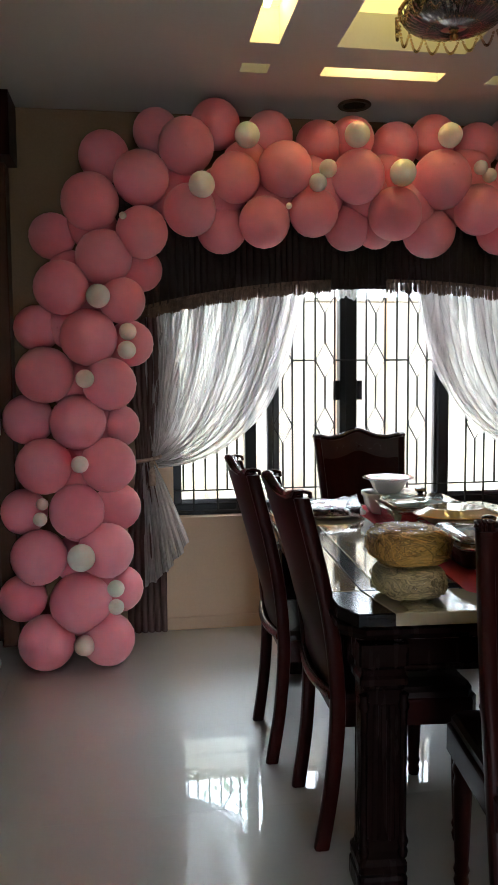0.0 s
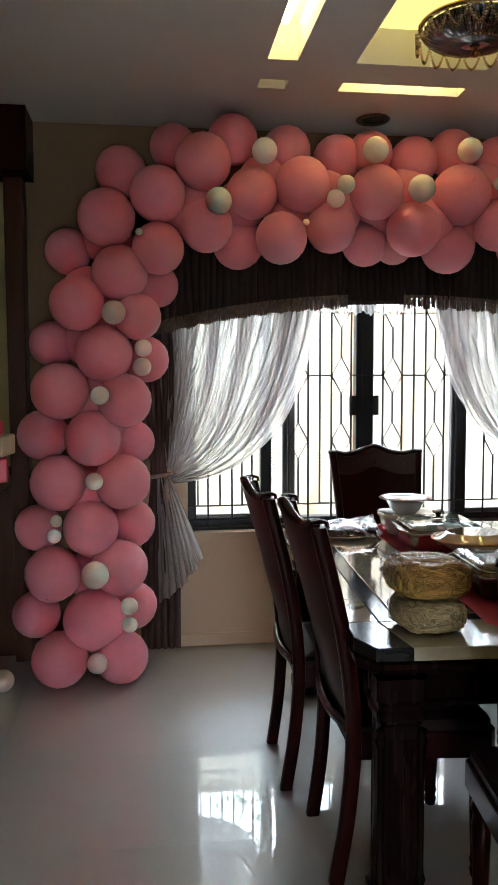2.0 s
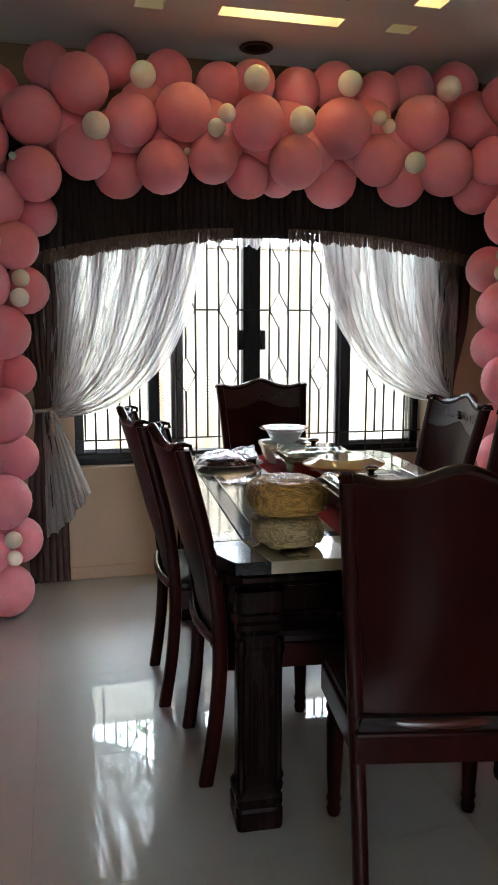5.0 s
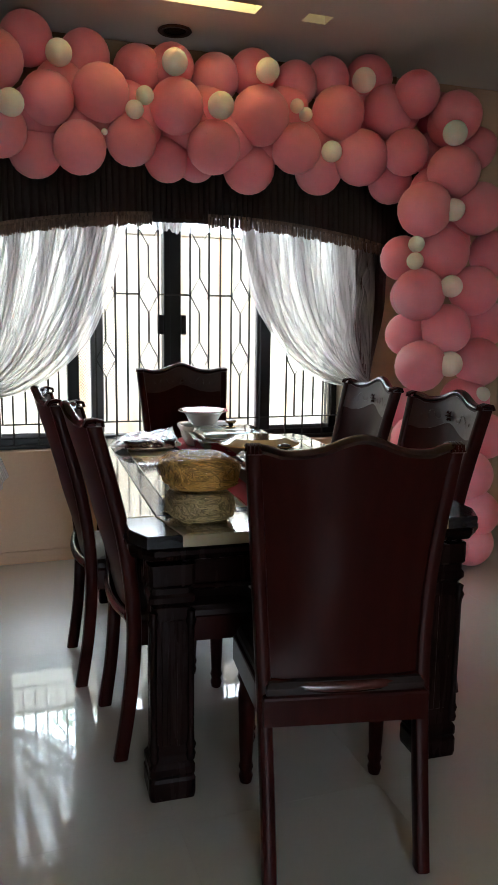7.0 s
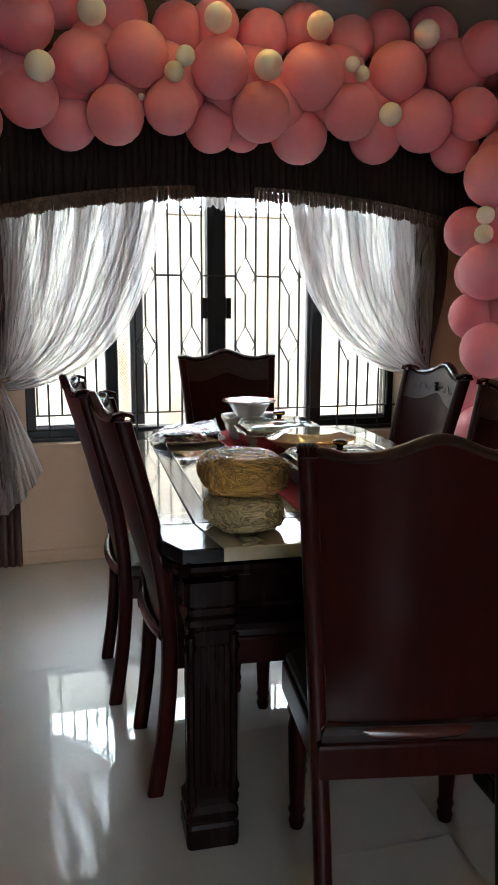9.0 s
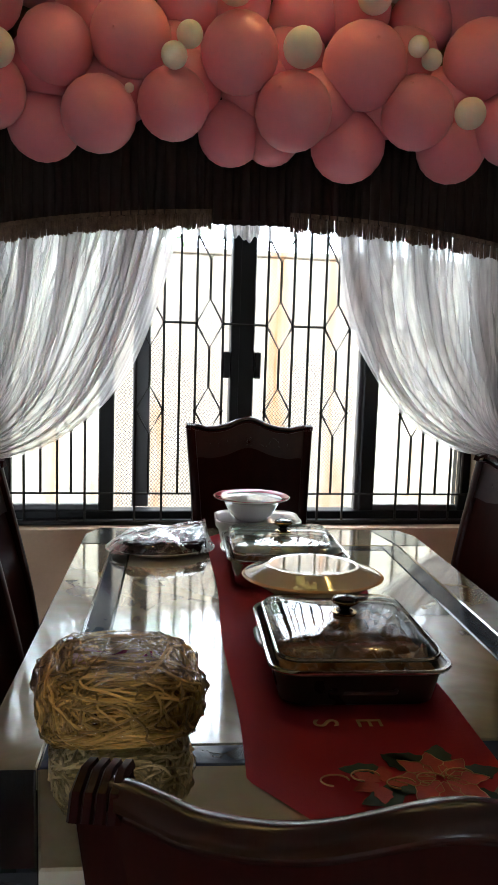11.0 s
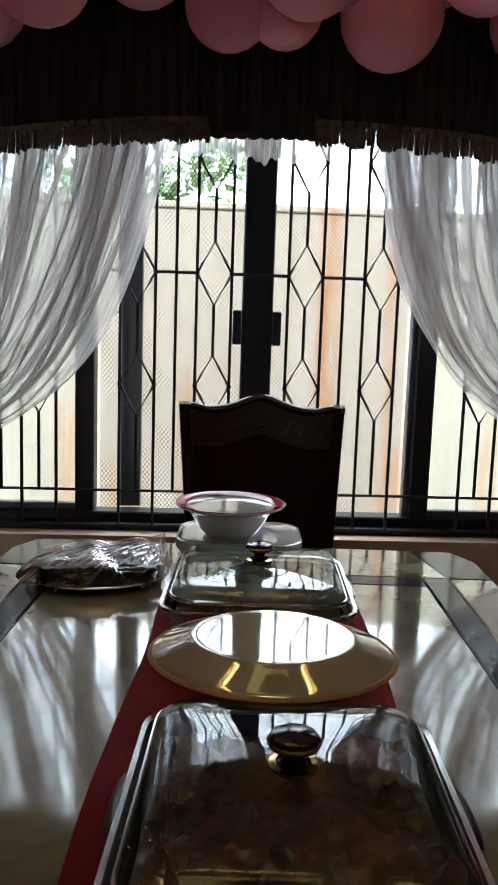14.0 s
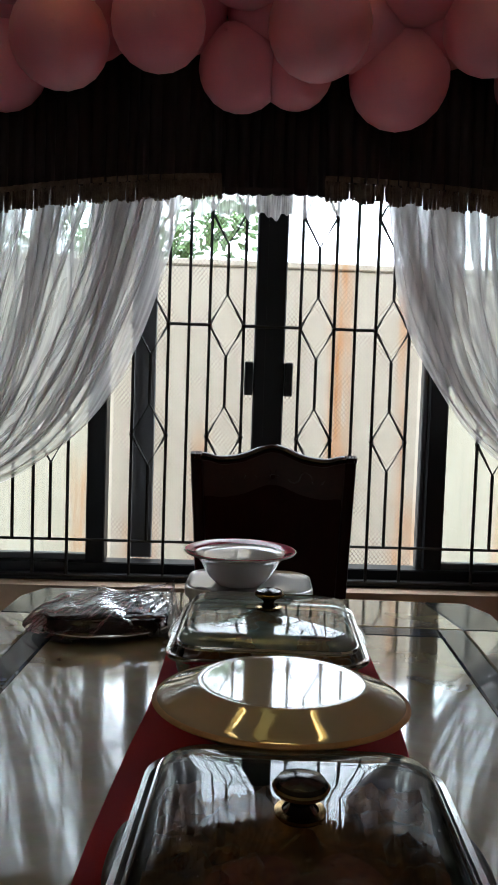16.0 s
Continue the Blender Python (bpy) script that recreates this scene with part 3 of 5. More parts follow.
def tree(x, y, z, h, r, n, seed):
    g = random.Random(seed)
    t = thing("tree", pose(x, y, z), "leafy green tree beyond the boundary wall", "tree")
    bm = bmesh.new()
    add_tube(bm, [(0, 0, 0), (0.05, 0, h * 0.3), (-0.03, 0.04, h * 0.6), (0, 0, h * 0.85)], lambda q: 0.11 * (1 - 0.7 * q), 8)
    for k in range(6):
        a = k * 1.05
        add_tube(bm, [(0, 0, h * (0.45 + 0.05 * k)), (r * 0.4 * math.cos(a), r * 0.4 * math.sin(a), h * (0.6 + 0.05 * k)), (r * 0.8 * math.cos(a), r * 0.8 * math.sin(a), h * (0.68 + 0.05 * k))], lambda q: 0.04 * (1 - 0.8 * q), 6)
    part("trunk", bm, M_BARK, t)
    bm = bmesh.new()
    hubs = [Vector((g.gauss(0, r * 0.45), g.gauss(0, r * 0.45), h * 0.78 + g.gauss(0, h * 0.11))) for _ in range(26)]
    for _ in range(n):
        c = g.choice(hubs) + Vector((g.gauss(0, 0.16), g.gauss(0, 0.16), g.gauss(0, 0.13)))
        u = Vector((g.gauss(0, 1), g.gauss(0, 1), g.gauss(0, 0.6))).normalized()
        v = u.orthogonal().normalized()
        s = 0.032 + 0.032 * g.random()
        vs = [bm.verts.new(c + u * s * a + v * s * b) for a, b in ((-1, 0), (-0.2, 0.45), (1, 0), (-0.2, -0.45))]
        bm.faces.new(vs)
    part("crown", bm, M_TREE, t)


tree(-0.1, 8.3, -0.16, 2.8, 1.0, 7500, 3)
tree(-3.2, 9.0, -0.16, 3.6, 1.3, 3500, 9)


# ---- curtains ----
def smooth(a, b, x):
    x = min(max((x - a) / (b - a), 0), 1)
    return x * x * (3 - 2 * x)


def voile(side):
    """A white sheer swept aside to its tie; side 1 is the one at low x."""
    cx = 0.965
    g = random.Random(11 if side > 0 else 12)
    ph = [g.random() * 6.3 for _ in range(4)]
    xt = (-0.165) if side > 0 else (2.105)
    x_out, x_in = ((-0.20), 0.655) if side > 0 else (2.13, 1.275)
    zt = 0.955

    def fn(u, v, back=0.0):
        p0 = (x_out + (x_in - x_out) * u, 2.15)
        p2 = (xt + 0.035 * side * (u - 0.2), zt + 0.03 * (1 - u) - (0.045 if side > 0 else 0.02) * u)
        w = u ** 0.9
        c = (x_out + ((0.80 if side > 0 else -0.90) - 0.10 * back * side) * w, 1.45 - ((0.56 if side > 0 else 0.49) - 0.06 * back) * w)
        a, b, d = (1 - v) ** 2, 2 * v * (1 - v), v * v
        x, z = a * p0[0] + b * c[0] + d * p2[0], a * p0[1] + b * c[1] + d * p2[1]
        q = Vector((u * 7 + ph[0] + 9 * back, v * 1.6, side * 3.0))
        n1, n2 = noise.noise(q), noise.noise(Vector((u * 16 + 5 * back, v * 2.2 + ph[1], 5.0)))
        n3 = noise.noise(Vector((u * 70 + 6 * v + 31 * back, v * 5, ph[2])))
        amp = (0.024 + 0.018 * n2) * (1 - 0.72 * v)
        th = 2 * math.pi * ((18 + 6 * back) * u + (1.9 + back) * n1 + 0.5 * math.sin(3 * v + ph[2]))
        y = 4.005 + 0.012 * back - amp * (1 - 0.45 * back) * math.sin(th) - 0.016 * n3 * (1 - 0.4 * v) - 0.012 * n1
        x += (0.026 + 0.016 * n2) * (1 - 0.85 * v) * math.cos(th)
        z += 0.012 * v * math.sin(th * 0.5 + 1)
        return (x, y - 0.03 * math.sin(math.pi * v) * u - 0.02 * v, z)

    def tail(u, v):
        spread = 0.06 + 0.15 * v ** 0.85
        x = xt + side * (-0.06 + spread * u + 0.035 * v * u)
        z = zt - 0.02 - (0.66 - 0.24 * u ** 1.6 + 0.010 * math.sin(23 * u + 2)) * v
        th = 2 * math.pi * (7 * u + 0.5 * math.sin(4 * u + ph[1]))
        q = 0.012 * noise.noise(Vector((u * 9, v * 3, ph[2])))
        y = 3.985 + 0.010 * math.sin(th + ph[0]) * (0.4 + v) - 0.02 * v + q
        return (x + 0.006 * math.cos(th) * v, y, z)

    t = thing("sheer_curtain", pose(0, 0, 0), "white sheer voile curtain swept back to its tie", "curtain", "sheer curtains")
    part("voile", sheet(fn, 520, 80), M_SHEER, t, smooth=True)
    part("back_layer", sheet(lambda u, v: fn(u, v, 1.0), 520, 60), M_SHEERBACK, t, smooth=True)
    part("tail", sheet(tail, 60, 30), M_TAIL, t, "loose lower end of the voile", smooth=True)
    return t


def drape(side):
    xt = (-0.215) if side > 0 else (2.085)

    def fn(u, v):
        z = 2.2 - 2.185 * v
        k = abs(z - 0.955)
        w = 0.04 + 0.065 * smooth(0.0, 0.5, k)
        x = xt + side * (w * 2 * (u - 0.5) + (-0.005 * smooth(0, 0.9, 0.955 - z) if z < 0.955 else -0.02 * smooth(0, 0.6, k)))
        th = 2 * math.pi * 6 * u
        return (x + 0.008 * math.cos(th), 4.015 + 0.022 * math.sin(th + 0.4 * math.sin(5 * v)) - 0.01, z)

    t = thing("brown_drape", pose(0, 0, 0), "long dark brown drape gathered by a corded tie", "curtain", "brown drapes")
    part("cloth", sheet(fn, 96, 70), M_DRAPE, t, smooth=True)
    part("tie_cord", tube([(xt + 0.085 * math.cos(a), 3.995 + 0.06 * math.sin(a), 0.955 + 0.012 * math.sin(a + 1)) for a in [2 * math.pi * k / 28 for k in range(28)]], 0.011, 8, True), M_ROPE, t, "twisted pale cord", smooth=True)
    part("tassel", lathe([(0.0, 0.0), (0.012, -0.01), (0.014, -0.025), (0.008, -0.035), (0.015, -0.05), (0.02, -0.13), (0.0, -0.132)], 12), M_ROPE, t, smooth=True, m=pose(xt + side * 0.04, 3.925, 0.95))
    return t


for s in (1, -1):
    voile(s)
    drape(s)


def valance_low(x):
    return 1.845 - 0.155 * (abs(x - 1.03) / 1.27) ** 2.2


def valance(x0, x1, cloth, label, y, dip, fringed=True):
    t = thing("valance", pose(0, 0, 0), label, "valance", "window valances")
    g = random.Random(int(x0 * 100))
    ph = g.random() * 6

    def fn(u, v):
        x = x0 + (x1 - x0) * u
        zl = valance_low(x) + dip
        z = 2.34 + (zl + 0.045 - 2.34) * v
        f = (x1 - x0) / 0.034
        th = 2 * math.pi * f * (u + 0.006 * math.sin(30 * u + ph))
        return (x + 0.004 * math.cos(th), y - 0.012 - 0.012 * math.sin(th) * (0.5 + 0.5 * v) - 0.02 * v + 0.006 * math.sin(11 * u + 3 * v), z)

    part("cloth", sheet(fn, int((x1 - x0) * 260), 14), cloth, t, smooth=True)
    part("band", sheet(lambda u, v: (x0 + (x1 - x0) * u, y - 0.042 - 0.003 * math.sin(200 * u), valance_low(x0 + (x1 - x0) * u) + dip + 0.062 - 0.016 * v), int((x1 - x0) * 80), 1), M_FRINGE if fringed else M_VAL, t)
    if not fringed:
        return
    bm = bmesh.new()
    n = int((x1 - x0) / 0.0055)
    for k in range(n):
        x = x0 + (x1 - x0) * (k + 0.5) / n
        zl = valance_low(x) + dip
        ln = 0.056 + 0.008 * g.random() + 0.005 * math.sin(k * 0.37)
        yy = y - 0.03 + 0.008 * math.sin(k * 1.3)
        dx = 0.006 * (g.random() - 0.5)
        add_tube(bm, [(x, yy, zl + 0.055), (x + dx * 0.5, yy, zl + 0.055 - ln * 0.5), (x + dx, yy - 0.002, zl + 0.055 - ln)], lambda q: 0.0034 + 0.0012 * math.sin(3 * q), 5)
    part("fringe", bm, M_FRINGE, t, "bullion fringe of brown threads")


valance(-0.36, 0.77, M_VAL, "dark brown gathered valance with a fringed edge", 3.925, -0.022)
valance(0.67, 1.13, M_VAL, "thin brown gathered valance over the window middle", 3.965, -0.052, False)
valance(1.07, 2.42, M_VAL, "dark brown gathered valance with a fringed edge", 3.925, -0.022)
lace = thing("lace_trim", pose(0, 0, 0), "short white lace strip under the middle valance", "curtain trim")
part("lace", sheet(lambda u, v: (0.61 + 0.57 * u, 4.050 + 0.007 * math.sin(90 * u), 2.0 - (0.198 + 0.010 * math.sin(47 * u) + 0.006 * math.sin(121 * u)) * v), 160, 6), M_SHEER, lace, smooth=True)
rod = thing("curtain_rod", pose(0, 3.92, 2.345), "dark curtain rod above the window", "curtain rod")
part("pole", tube([(-0.42, 0.02, 0.01), (2.46, 0.02, 0.01)], 0.014, 10), M_WOOD, rod)
for x in (-0.40, 2.44):
    part("bracket", box(x - 0.012, x + 0.012, 0.02, 0.14, -0.02, 0.03, 0.003), M_WOOD, rod)


# ---- balloon arch ----
def balloon_mesh(name, material, sub=3):
    bm = bmesh.new()
    bmesh.ops.create_icosphere(bm, subdivisions=sub, radius=1.0)
    for v in bm.verts:
        k = max(0.0, -v.co.z)
        f = 1 - 0.10 * k * k
        v.co.x *= f
        v.co.y *= f
        v.co.z *= 1.0 + 0.09 * k ** 3
    knot = lathe([(0.0, -1.06), (0.03, -1.09), (0.055, -1.13), (0.02, -1.125)], 8)
    me = bpy.data.meshes.new("knot")
    knot.to_mesh(me)
    knot.free()
    bm.from_mesh(me)
    return mesh_of(name, bm, material, True)


PINK, WHITE = balloon_mesh("pink_balloon", M_PINK), balloon_mesh("white_balloon", M_WHITE)
arch = thing("balloon_arch", pose(0.9, 3.6, 0), "tall arch of pink balloons with small white ones", "balloon arch")
arng = random.Random(21)


def balloons(rows, y, mesh, name, squash=1.0):
    for x, z, r in rows:
        ob = new(name, mesh)
        ob.parent = arch
        dy = 0.03 * (arng.random() - 0.5)
        m = pose(x - 0.9, y - 3.6 + dy, max(z, r * 1.02), arng.uniform(50, 120), 0, arng.uniform(150, 210))
        ob.matrix_basis = m @ Matrix.Diagonal((r, r, r * 0.99, 1))


LEFT = [(-0.69, 0.13, .133), (-0.405, 0.13, .128), (-0.53, 0.314, .147), (-0.714, 0.544, .132), (-0.406, 0.562, .133), (-0.537, 0.756, .130), (-0.681, 0.969, .133), (-0.388, 0.969, .132), (-0.521, 1.172, .131), (-0.664, 1.393, .133), (-0.371, 1.35, .125), (-0.462, 1.564, .133), (-0.579, 1.79, .126), (-0.305, 1.734, .108), (-0.385, 1.934, .131), (-0.441, 2.183, .133), (-0.208, 2.045, .121), (-0.207, 2.291, .129), (0.002, 2.442, .130)]
LEFT_BACK = [(-0.354, 0.75, .118), (-0.347, 0.345, .115), (-0.272, 1.543, .112), (-0.339, 1.146, .105), (-0.762, 1.183, .122), (-0.707, 1.614, .110), (-0.815, 0.311, .116), (-0.794, 0.741, .112), (-0.627, 2.048, .110), (-0.215, 1.894, .105), (-0.376, 2.422, .122), (-0.55, 1.35, .12), (-0.5, 0.95, .12), (-0.55, 0.5, .12), (-0.45, 1.75, .11)]
TOP = [(0.229, 2.307, .120), (0.465, 2.349, .131), (0.82, 2.324, .129), (1.25, 2.329, .145), (1.661, 2.375, .135), (1.952, 2.412, .136), (0.016, 2.156, .124), (0.367, 2.105, .122), (0.607, 2.157, .118), (1.005, 2.157, .130), (1.44, 2.189, .126), (1.803, 2.172, .143)]
TOP_BACK = [(1.24, 2.106, .135), (0.816, 2.119, .116), (1.623, 2.115, .126), (0.18, 2.10, .125), (0.962, 2.112, .100), (-0.131, 2.546, .111), (0.153, 2.588, .121), (0.417, 2.551, .119), (0.669, 2.518, .118), (1.06, 2.52, .121), (0.829, 2.543, .112), (1.49, 2.537, .117), (1.252, 2.56, .119), (1.666, 2.576, .116), (1.905, 2.60, .128), (0.3, 2.4, .12), (0.62, 2.35, .12), (1.03, 2.38, .12), (1.43, 2.4, .12), (1.83, 2.4, .12), (-0.15, 2.3, .12), (2.05, 2.38, .12)]
RIGHT = [(2.17, 2.08, .133), (2.02, 1.89, .137), (2.33, 1.91, .135), (2.15, 1.685, .134), (2.02, 1.475, .133), (2.33, 1.50, .130), (2.18, 1.30, .133), (2.05, 1.112, .134), (2.38, 1.13, .130), (2.33, 0.92, .134), (2.03, 0.73, .130), (2.38, 0.52, .134), (2.44, 0.30, .134), (2.25, 0.13, .13), (2.42, 0.13, .13), (2.15, 0.5, .13), (2.2, 0.75, .13)]
CORNER = [(2.045, 2.478, .118), (2.251, 2.350, .118), (2.004, 2.194, .118), (2.303, 2.111, .118)]
CORNER_BACK = [(2.269, 2.433, .118), (2.249, 2.233, .118), (2.022, 2.419, .118), (2.507, 2.279, .118), (2.003, 2.071, .118)]
RIGHT_BACK = [(2.26, 2.38, .13), (2.52, 1.70, .125), (1.98, 1.66, .115), (2.03, 1.27, .115), (2.52, 1.33, .125), (2.05, 0.87, .12), (2.55, 0.71, .13), (2.09, 0.72, .12), (2.06, 1.47, .12), (2.25, 1.75, .12), (2.3, 1.2, .12), (2.3, 0.6, .12), (2.13, 2.0, .12), (2.07, 0.3, .12)]
W_LEFT = [(-0.514, 0.558, .064), (-0.511, 0.138, .049), (-0.361, 0.404, .040), (-0.362, 0.314, .037), (-0.51, 0.987, .040), (-0.683, 0.808, .028), (-0.691, 0.743, .032), (-0.477, 1.375, .042), (-0.288, 1.503, .042), (-0.282, 1.587, .040), (-0.41, 1.744, .054), (-0.293, 2.102, .017), (0.062, 2.243, .060)]
W_TOP = [(0.272, 2.47, .058), (0.649, 2.333, .042), (0.602, 2.269, .042), (0.79, 2.494, .060), (1.009, 2.324, .063), (1.241, 2.505, .058), (1.391, 2.358, .034), (1.445, 2.328, .034), (1.584, 2.165, .052), (1.75, 2.516, .060), (0.465, 2.161, .015)]
W_RIGHT = [(2.115, 2.243, .060), (2.13, 1.885, .056), (1.92, 1.71, .040), (1.915, 1.63, .042), (2.13, 1.515, .056), (2.155, 1.127, .066), (2.355, 0.97, .040)]
balloons(LEFT, 3.58, PINK, "pink_balloon")
balloons(LEFT_BACK, 3.71, PINK, "pink_balloon")
balloons(TOP, 3.58, PINK, "pink_balloon")
balloons(TOP_BACK, 3.73, PINK, "pink_balloon")
balloons([(-0.05 + 0.235 * k, 2.245 + 0.03 * math.sin(2.1 * k), 0.122) for k in range(10)], 3.69, PINK, "pink_balloon")
balloons([(-0.50 + 0.07 * math.sin(1.7 * k), 0.22 + 0.235 * k, 0.118) for k in range(9)], 3.70, PINK, "pink_balloon")
balloons(CORNER, 3.47, PINK, "pink_balloon")
balloons(CORNER_BACK, 3.62, PINK, "pink_balloon")
balloons(RIGHT, 3.30, PINK, "pink_balloon")
balloons(RIGHT_BACK, 3.42, PINK, "pink_balloon")
balloons(W_LEFT, 3.475, WHITE, "white_balloon")
balloons(W_TOP, 3.475, WHITE, "white_balloon")
balloons(W_RIGHT, 3.20, WHITE, "white_balloon")
loose = new("balloon", WHITE)
loose.matrix_basis = pose(-0.95, 3.55, 0.054, 80, 0, 30) @ Matrix.Diagonal((0.052, 0.052, 0.052, 1))
tagged(loose, "small loose white balloon lying on the floor", "balloon")


# ---- dining chairs ----
def sweep(pts, w, d):
    """A square-edged post along points, rounded at the corners; w and d may be lists."""
    loops = []
    for i, p in enumerate(pts):
        a = w[i] if isinstance(w, list) else w
        b = d[i] if isinstance(d, list) else d
        loops.append([(p[0] + x, p[1] + y, p[2]) for x, y in round_rect(a, b, min(a, b) * 0.28, 2)])
    return loft(loops)


def spline(pts, n):
    """Points on a smooth curve through pts."""
    out = []
    P = [Vector(p) for p in pts]
    for i in range(len(P) - 1):
        a, b, c, d = P[max(i - 1, 0)], P[i], P[i + 1], P[min(i + 2, len(P) - 1)]
        for k in range(n):
            t = k / n
            out.append(0.5 * ((2 * b) + (c - a) * t + (2 * a - 5 * b + 4 * c - d) * t * t + (3 * b - a - 3 * c + d) * t ** 3))
    out.append(P[-1])
    return out


def crest_z(u):
    return 1.040 + 0.040 * math.exp(-((u / 0.34) ** 2)) + 0.012 * smooth(0.72, 0.95, abs(u))


def slab_sheet(fn, nu, nv, t):
    """A curved board: the surface fn(u, v) and its twin t further along y, joined all round."""
    bm = bmesh.new()
    a = [[bm.verts.new(fn(i / nu, j / nv)) for i in range(nu + 1)] for j in range(nv + 1)]
    b = [[bm.verts.new(v.co + Vector((0, t, 0))) for v in row] for row in a]
    for j in range(nv):
        for i in range(nu):
            bm.faces.new((a[j][i], a[j][i + 1], a[j + 1][i + 1], a[j + 1][i]))
            bm.faces.new((b[j][i], b[j + 1][i], b[j + 1][i + 1], b[j][i + 1]))
    edge = [(0, i) for i in range(nu)] + [(j, nu) for j in range(nv)] + [(nv, i) for i in range(nu, 0, -1)] + [(j, 0) for j in range(nv, 0, -1)]
    for (j, i), (q, p) in zip(edge, edge[1:] + edge[:1]):
        bm.faces.new((a[j][i], b[j][i], b[q][p], a[q][p]))
    bmesh.ops.recalc_face_normals(bm, faces=bm.faces)
    return bm


def build_chair(lean, foot=0.192):
    def back_y(z):
        return 0.055 + lean * smooth(0.0, 1.05, z) - 0.10 * smooth(0.45, 1.12, z) * ((z - 0.45) / 0.6)

    sl = lambda z: lean * smooth(0.0, 1.05, z)
    top = back_y(1.045) - 0.045
    t = thing("dining_chair", pose(0, 0, 0), "dark mahogany dining chair with a solid back", "chair", "chairs round the table")
    for s in (-1, 1):
        pts = spline([(s * foot, 0.0, 0.0), (s * (foot + 0.196) / 2, 0.035 + sl(0.22), 0.22), (s * 0.20, 0.055 + sl(0.46), 0.46), (s * 0.213, 0.037 + sl(0.72), 0.72), (s * 0.238, -0.035 + lean, 1.045)], 5)
        part("rear_leg", sweep(pts, 0.036, 0.044), M_WOOD, t, "curved rear leg rising into the back post", smooth=True)
        bm = bmesh.new()
        for k in range(4):
            add_tube(bm, [(s * (0.226 + 0.0085 * k), -0.062 + lean, 1.045), (s * (0.226 + 0.0085 * k), -0.055 + lean, 1.060), (s * (0.226 + 0.0085 * k), -0.035 + lean, 1.064), (s * (0.226 + 0.0085 * k), -0.012 + lean, 1.058), (s * (0.226 + 0.0085 * k), -0.010 + lean, 1.045)], 0.0052, 6)
        part("scroll_ear", bm, M_WOOD, t, "reeded scroll on the corner of the crest", smooth=True)
        prof = [(0.0, 0.0), (0.017, 0.0), (0.021, 0.02), (0.017, 0.035), (0.022, 0.05), (0.018, 0.065), (0.021, 0.12), (0.026, 0.28), (0.022, 0.31), (0.029, 0.33), (0.024, 0.35), (0.029, 0.365), (0.029, 0.376), (0, 0.376)]
        part("front_leg", lathe(prof, 16), M_WOOD, t, smooth=True, m=pose(s * 0.195, 0.41, 0))
    # solid back, hollowed for the sitter
    def back(u, v, off):
        q = 2 * u - 1
        z = 0.462 + (crest_z(q) - 0.462) * v
        hw = 0.185 + 0.052 * smooth(0.45, 1.1, z)
        return (q * hw, back_y(z) - 0.042 * (1 - q * q) * smooth(0.40, 0.75, z) + off, z)
    bm = slab_sheet(lambda u, v: back(u, v, -0.012), 32, 20, 0.024)
    part("backrest", bm, M_WOOD, t, smooth=True)
    cap = [back(k / 40, 1.0, 0.0) for k in range(41)]
    part("crest_rail", tube([(x * 0.985, y, z + 0.002) for x, y, z in cap], 0.0165, 10, flat=0.75), M_CREST, t, "rounded serpentine top rail", smooth=True)
    # carved crest on the sitter's side
    bm = slab_sheet(lambda u, v: (lambda p: (p[0] * 0.93, p[1], p[2] - 0.012))(back(u, 0.82 + 0.18 * v + 0.02 * (1 - (2 * u - 1) ** 2) * (1 - v), 0.0125)), 32, 4, 0.005)
    crest = part("crest_panel", bm, M_CARVE, t, "carved crest with a flower and leaf scrolls", smooth=True)
    fl = bmesh.new()
    cy, cz = back_y(1.0) - 0.022, 0.995
    for k in range(6):
        a = k * math.pi / 3
        add_tube(fl, [(0.007 * math.cos(a), cy, cz + 0.007 * math.sin(a)), (0.014 * math.cos(a), cy + 0.005, cz + 0.014 * math.sin(a)), (0.022 * math.cos(a), cy, cz + 0.022 * math.sin(a))], lambda q: 0.002 + 0.0042 * math.sin(math.pi * q), 6, flat=0.5)
    add_tube(fl, [(0, cy, cz), (0, cy + 0.008, cz)], 0.007, 8)
    part("flower", fl, M_WOOD, crest, smooth=True)
    for s in (-1, 1):
        sc = bmesh.new()
        for j in range(3):
            pts = []
            for k in range(12):
                a = k / 11 * 3.6
                r = 0.026 * (1 - k / 14)
                x = s * (0.06 + 0.036 * j + r * math.cos(a))
                pts.append((x, cy + 0.004 + 0.040 * (x / 0.235) ** 2, cz - 0.004 * j + r * math.sin(a) * (1 if j % 2 else -1)))
            add_tube(sc, pts, lambda q: 0.0020 * (1 - 0.6 * q), 5)
        part("leaf_scroll", sc, M_CARVE, crest, smooth=True)
    rail = [(q * 0.20, 0.045 + sl(0.51) - 0.022 * (1 - q * q), 0.470 - 0.008 * (1 - q * q)) for q in [k / 8 - 1 for k in range(17)]]
    part("lower_rail", tube(rail, 0.017, 12), M_RAIL, t, "rounded moulding under the back", smooth=True)
    fr = [(-0.205, 0.045), (0.205, 0.045), (0.235, 0.43), (0.20, 0.455), (-0.20, 0.455), (-0.235, 0.43)]
    part("seat_frame", prism(fr, 0.375, 0.45, 0.008, 2), M_WOOD, t)
    cu = [(x * 0.96, 0.25 + (y - 0.25) * 0.95) for x, y in fr]
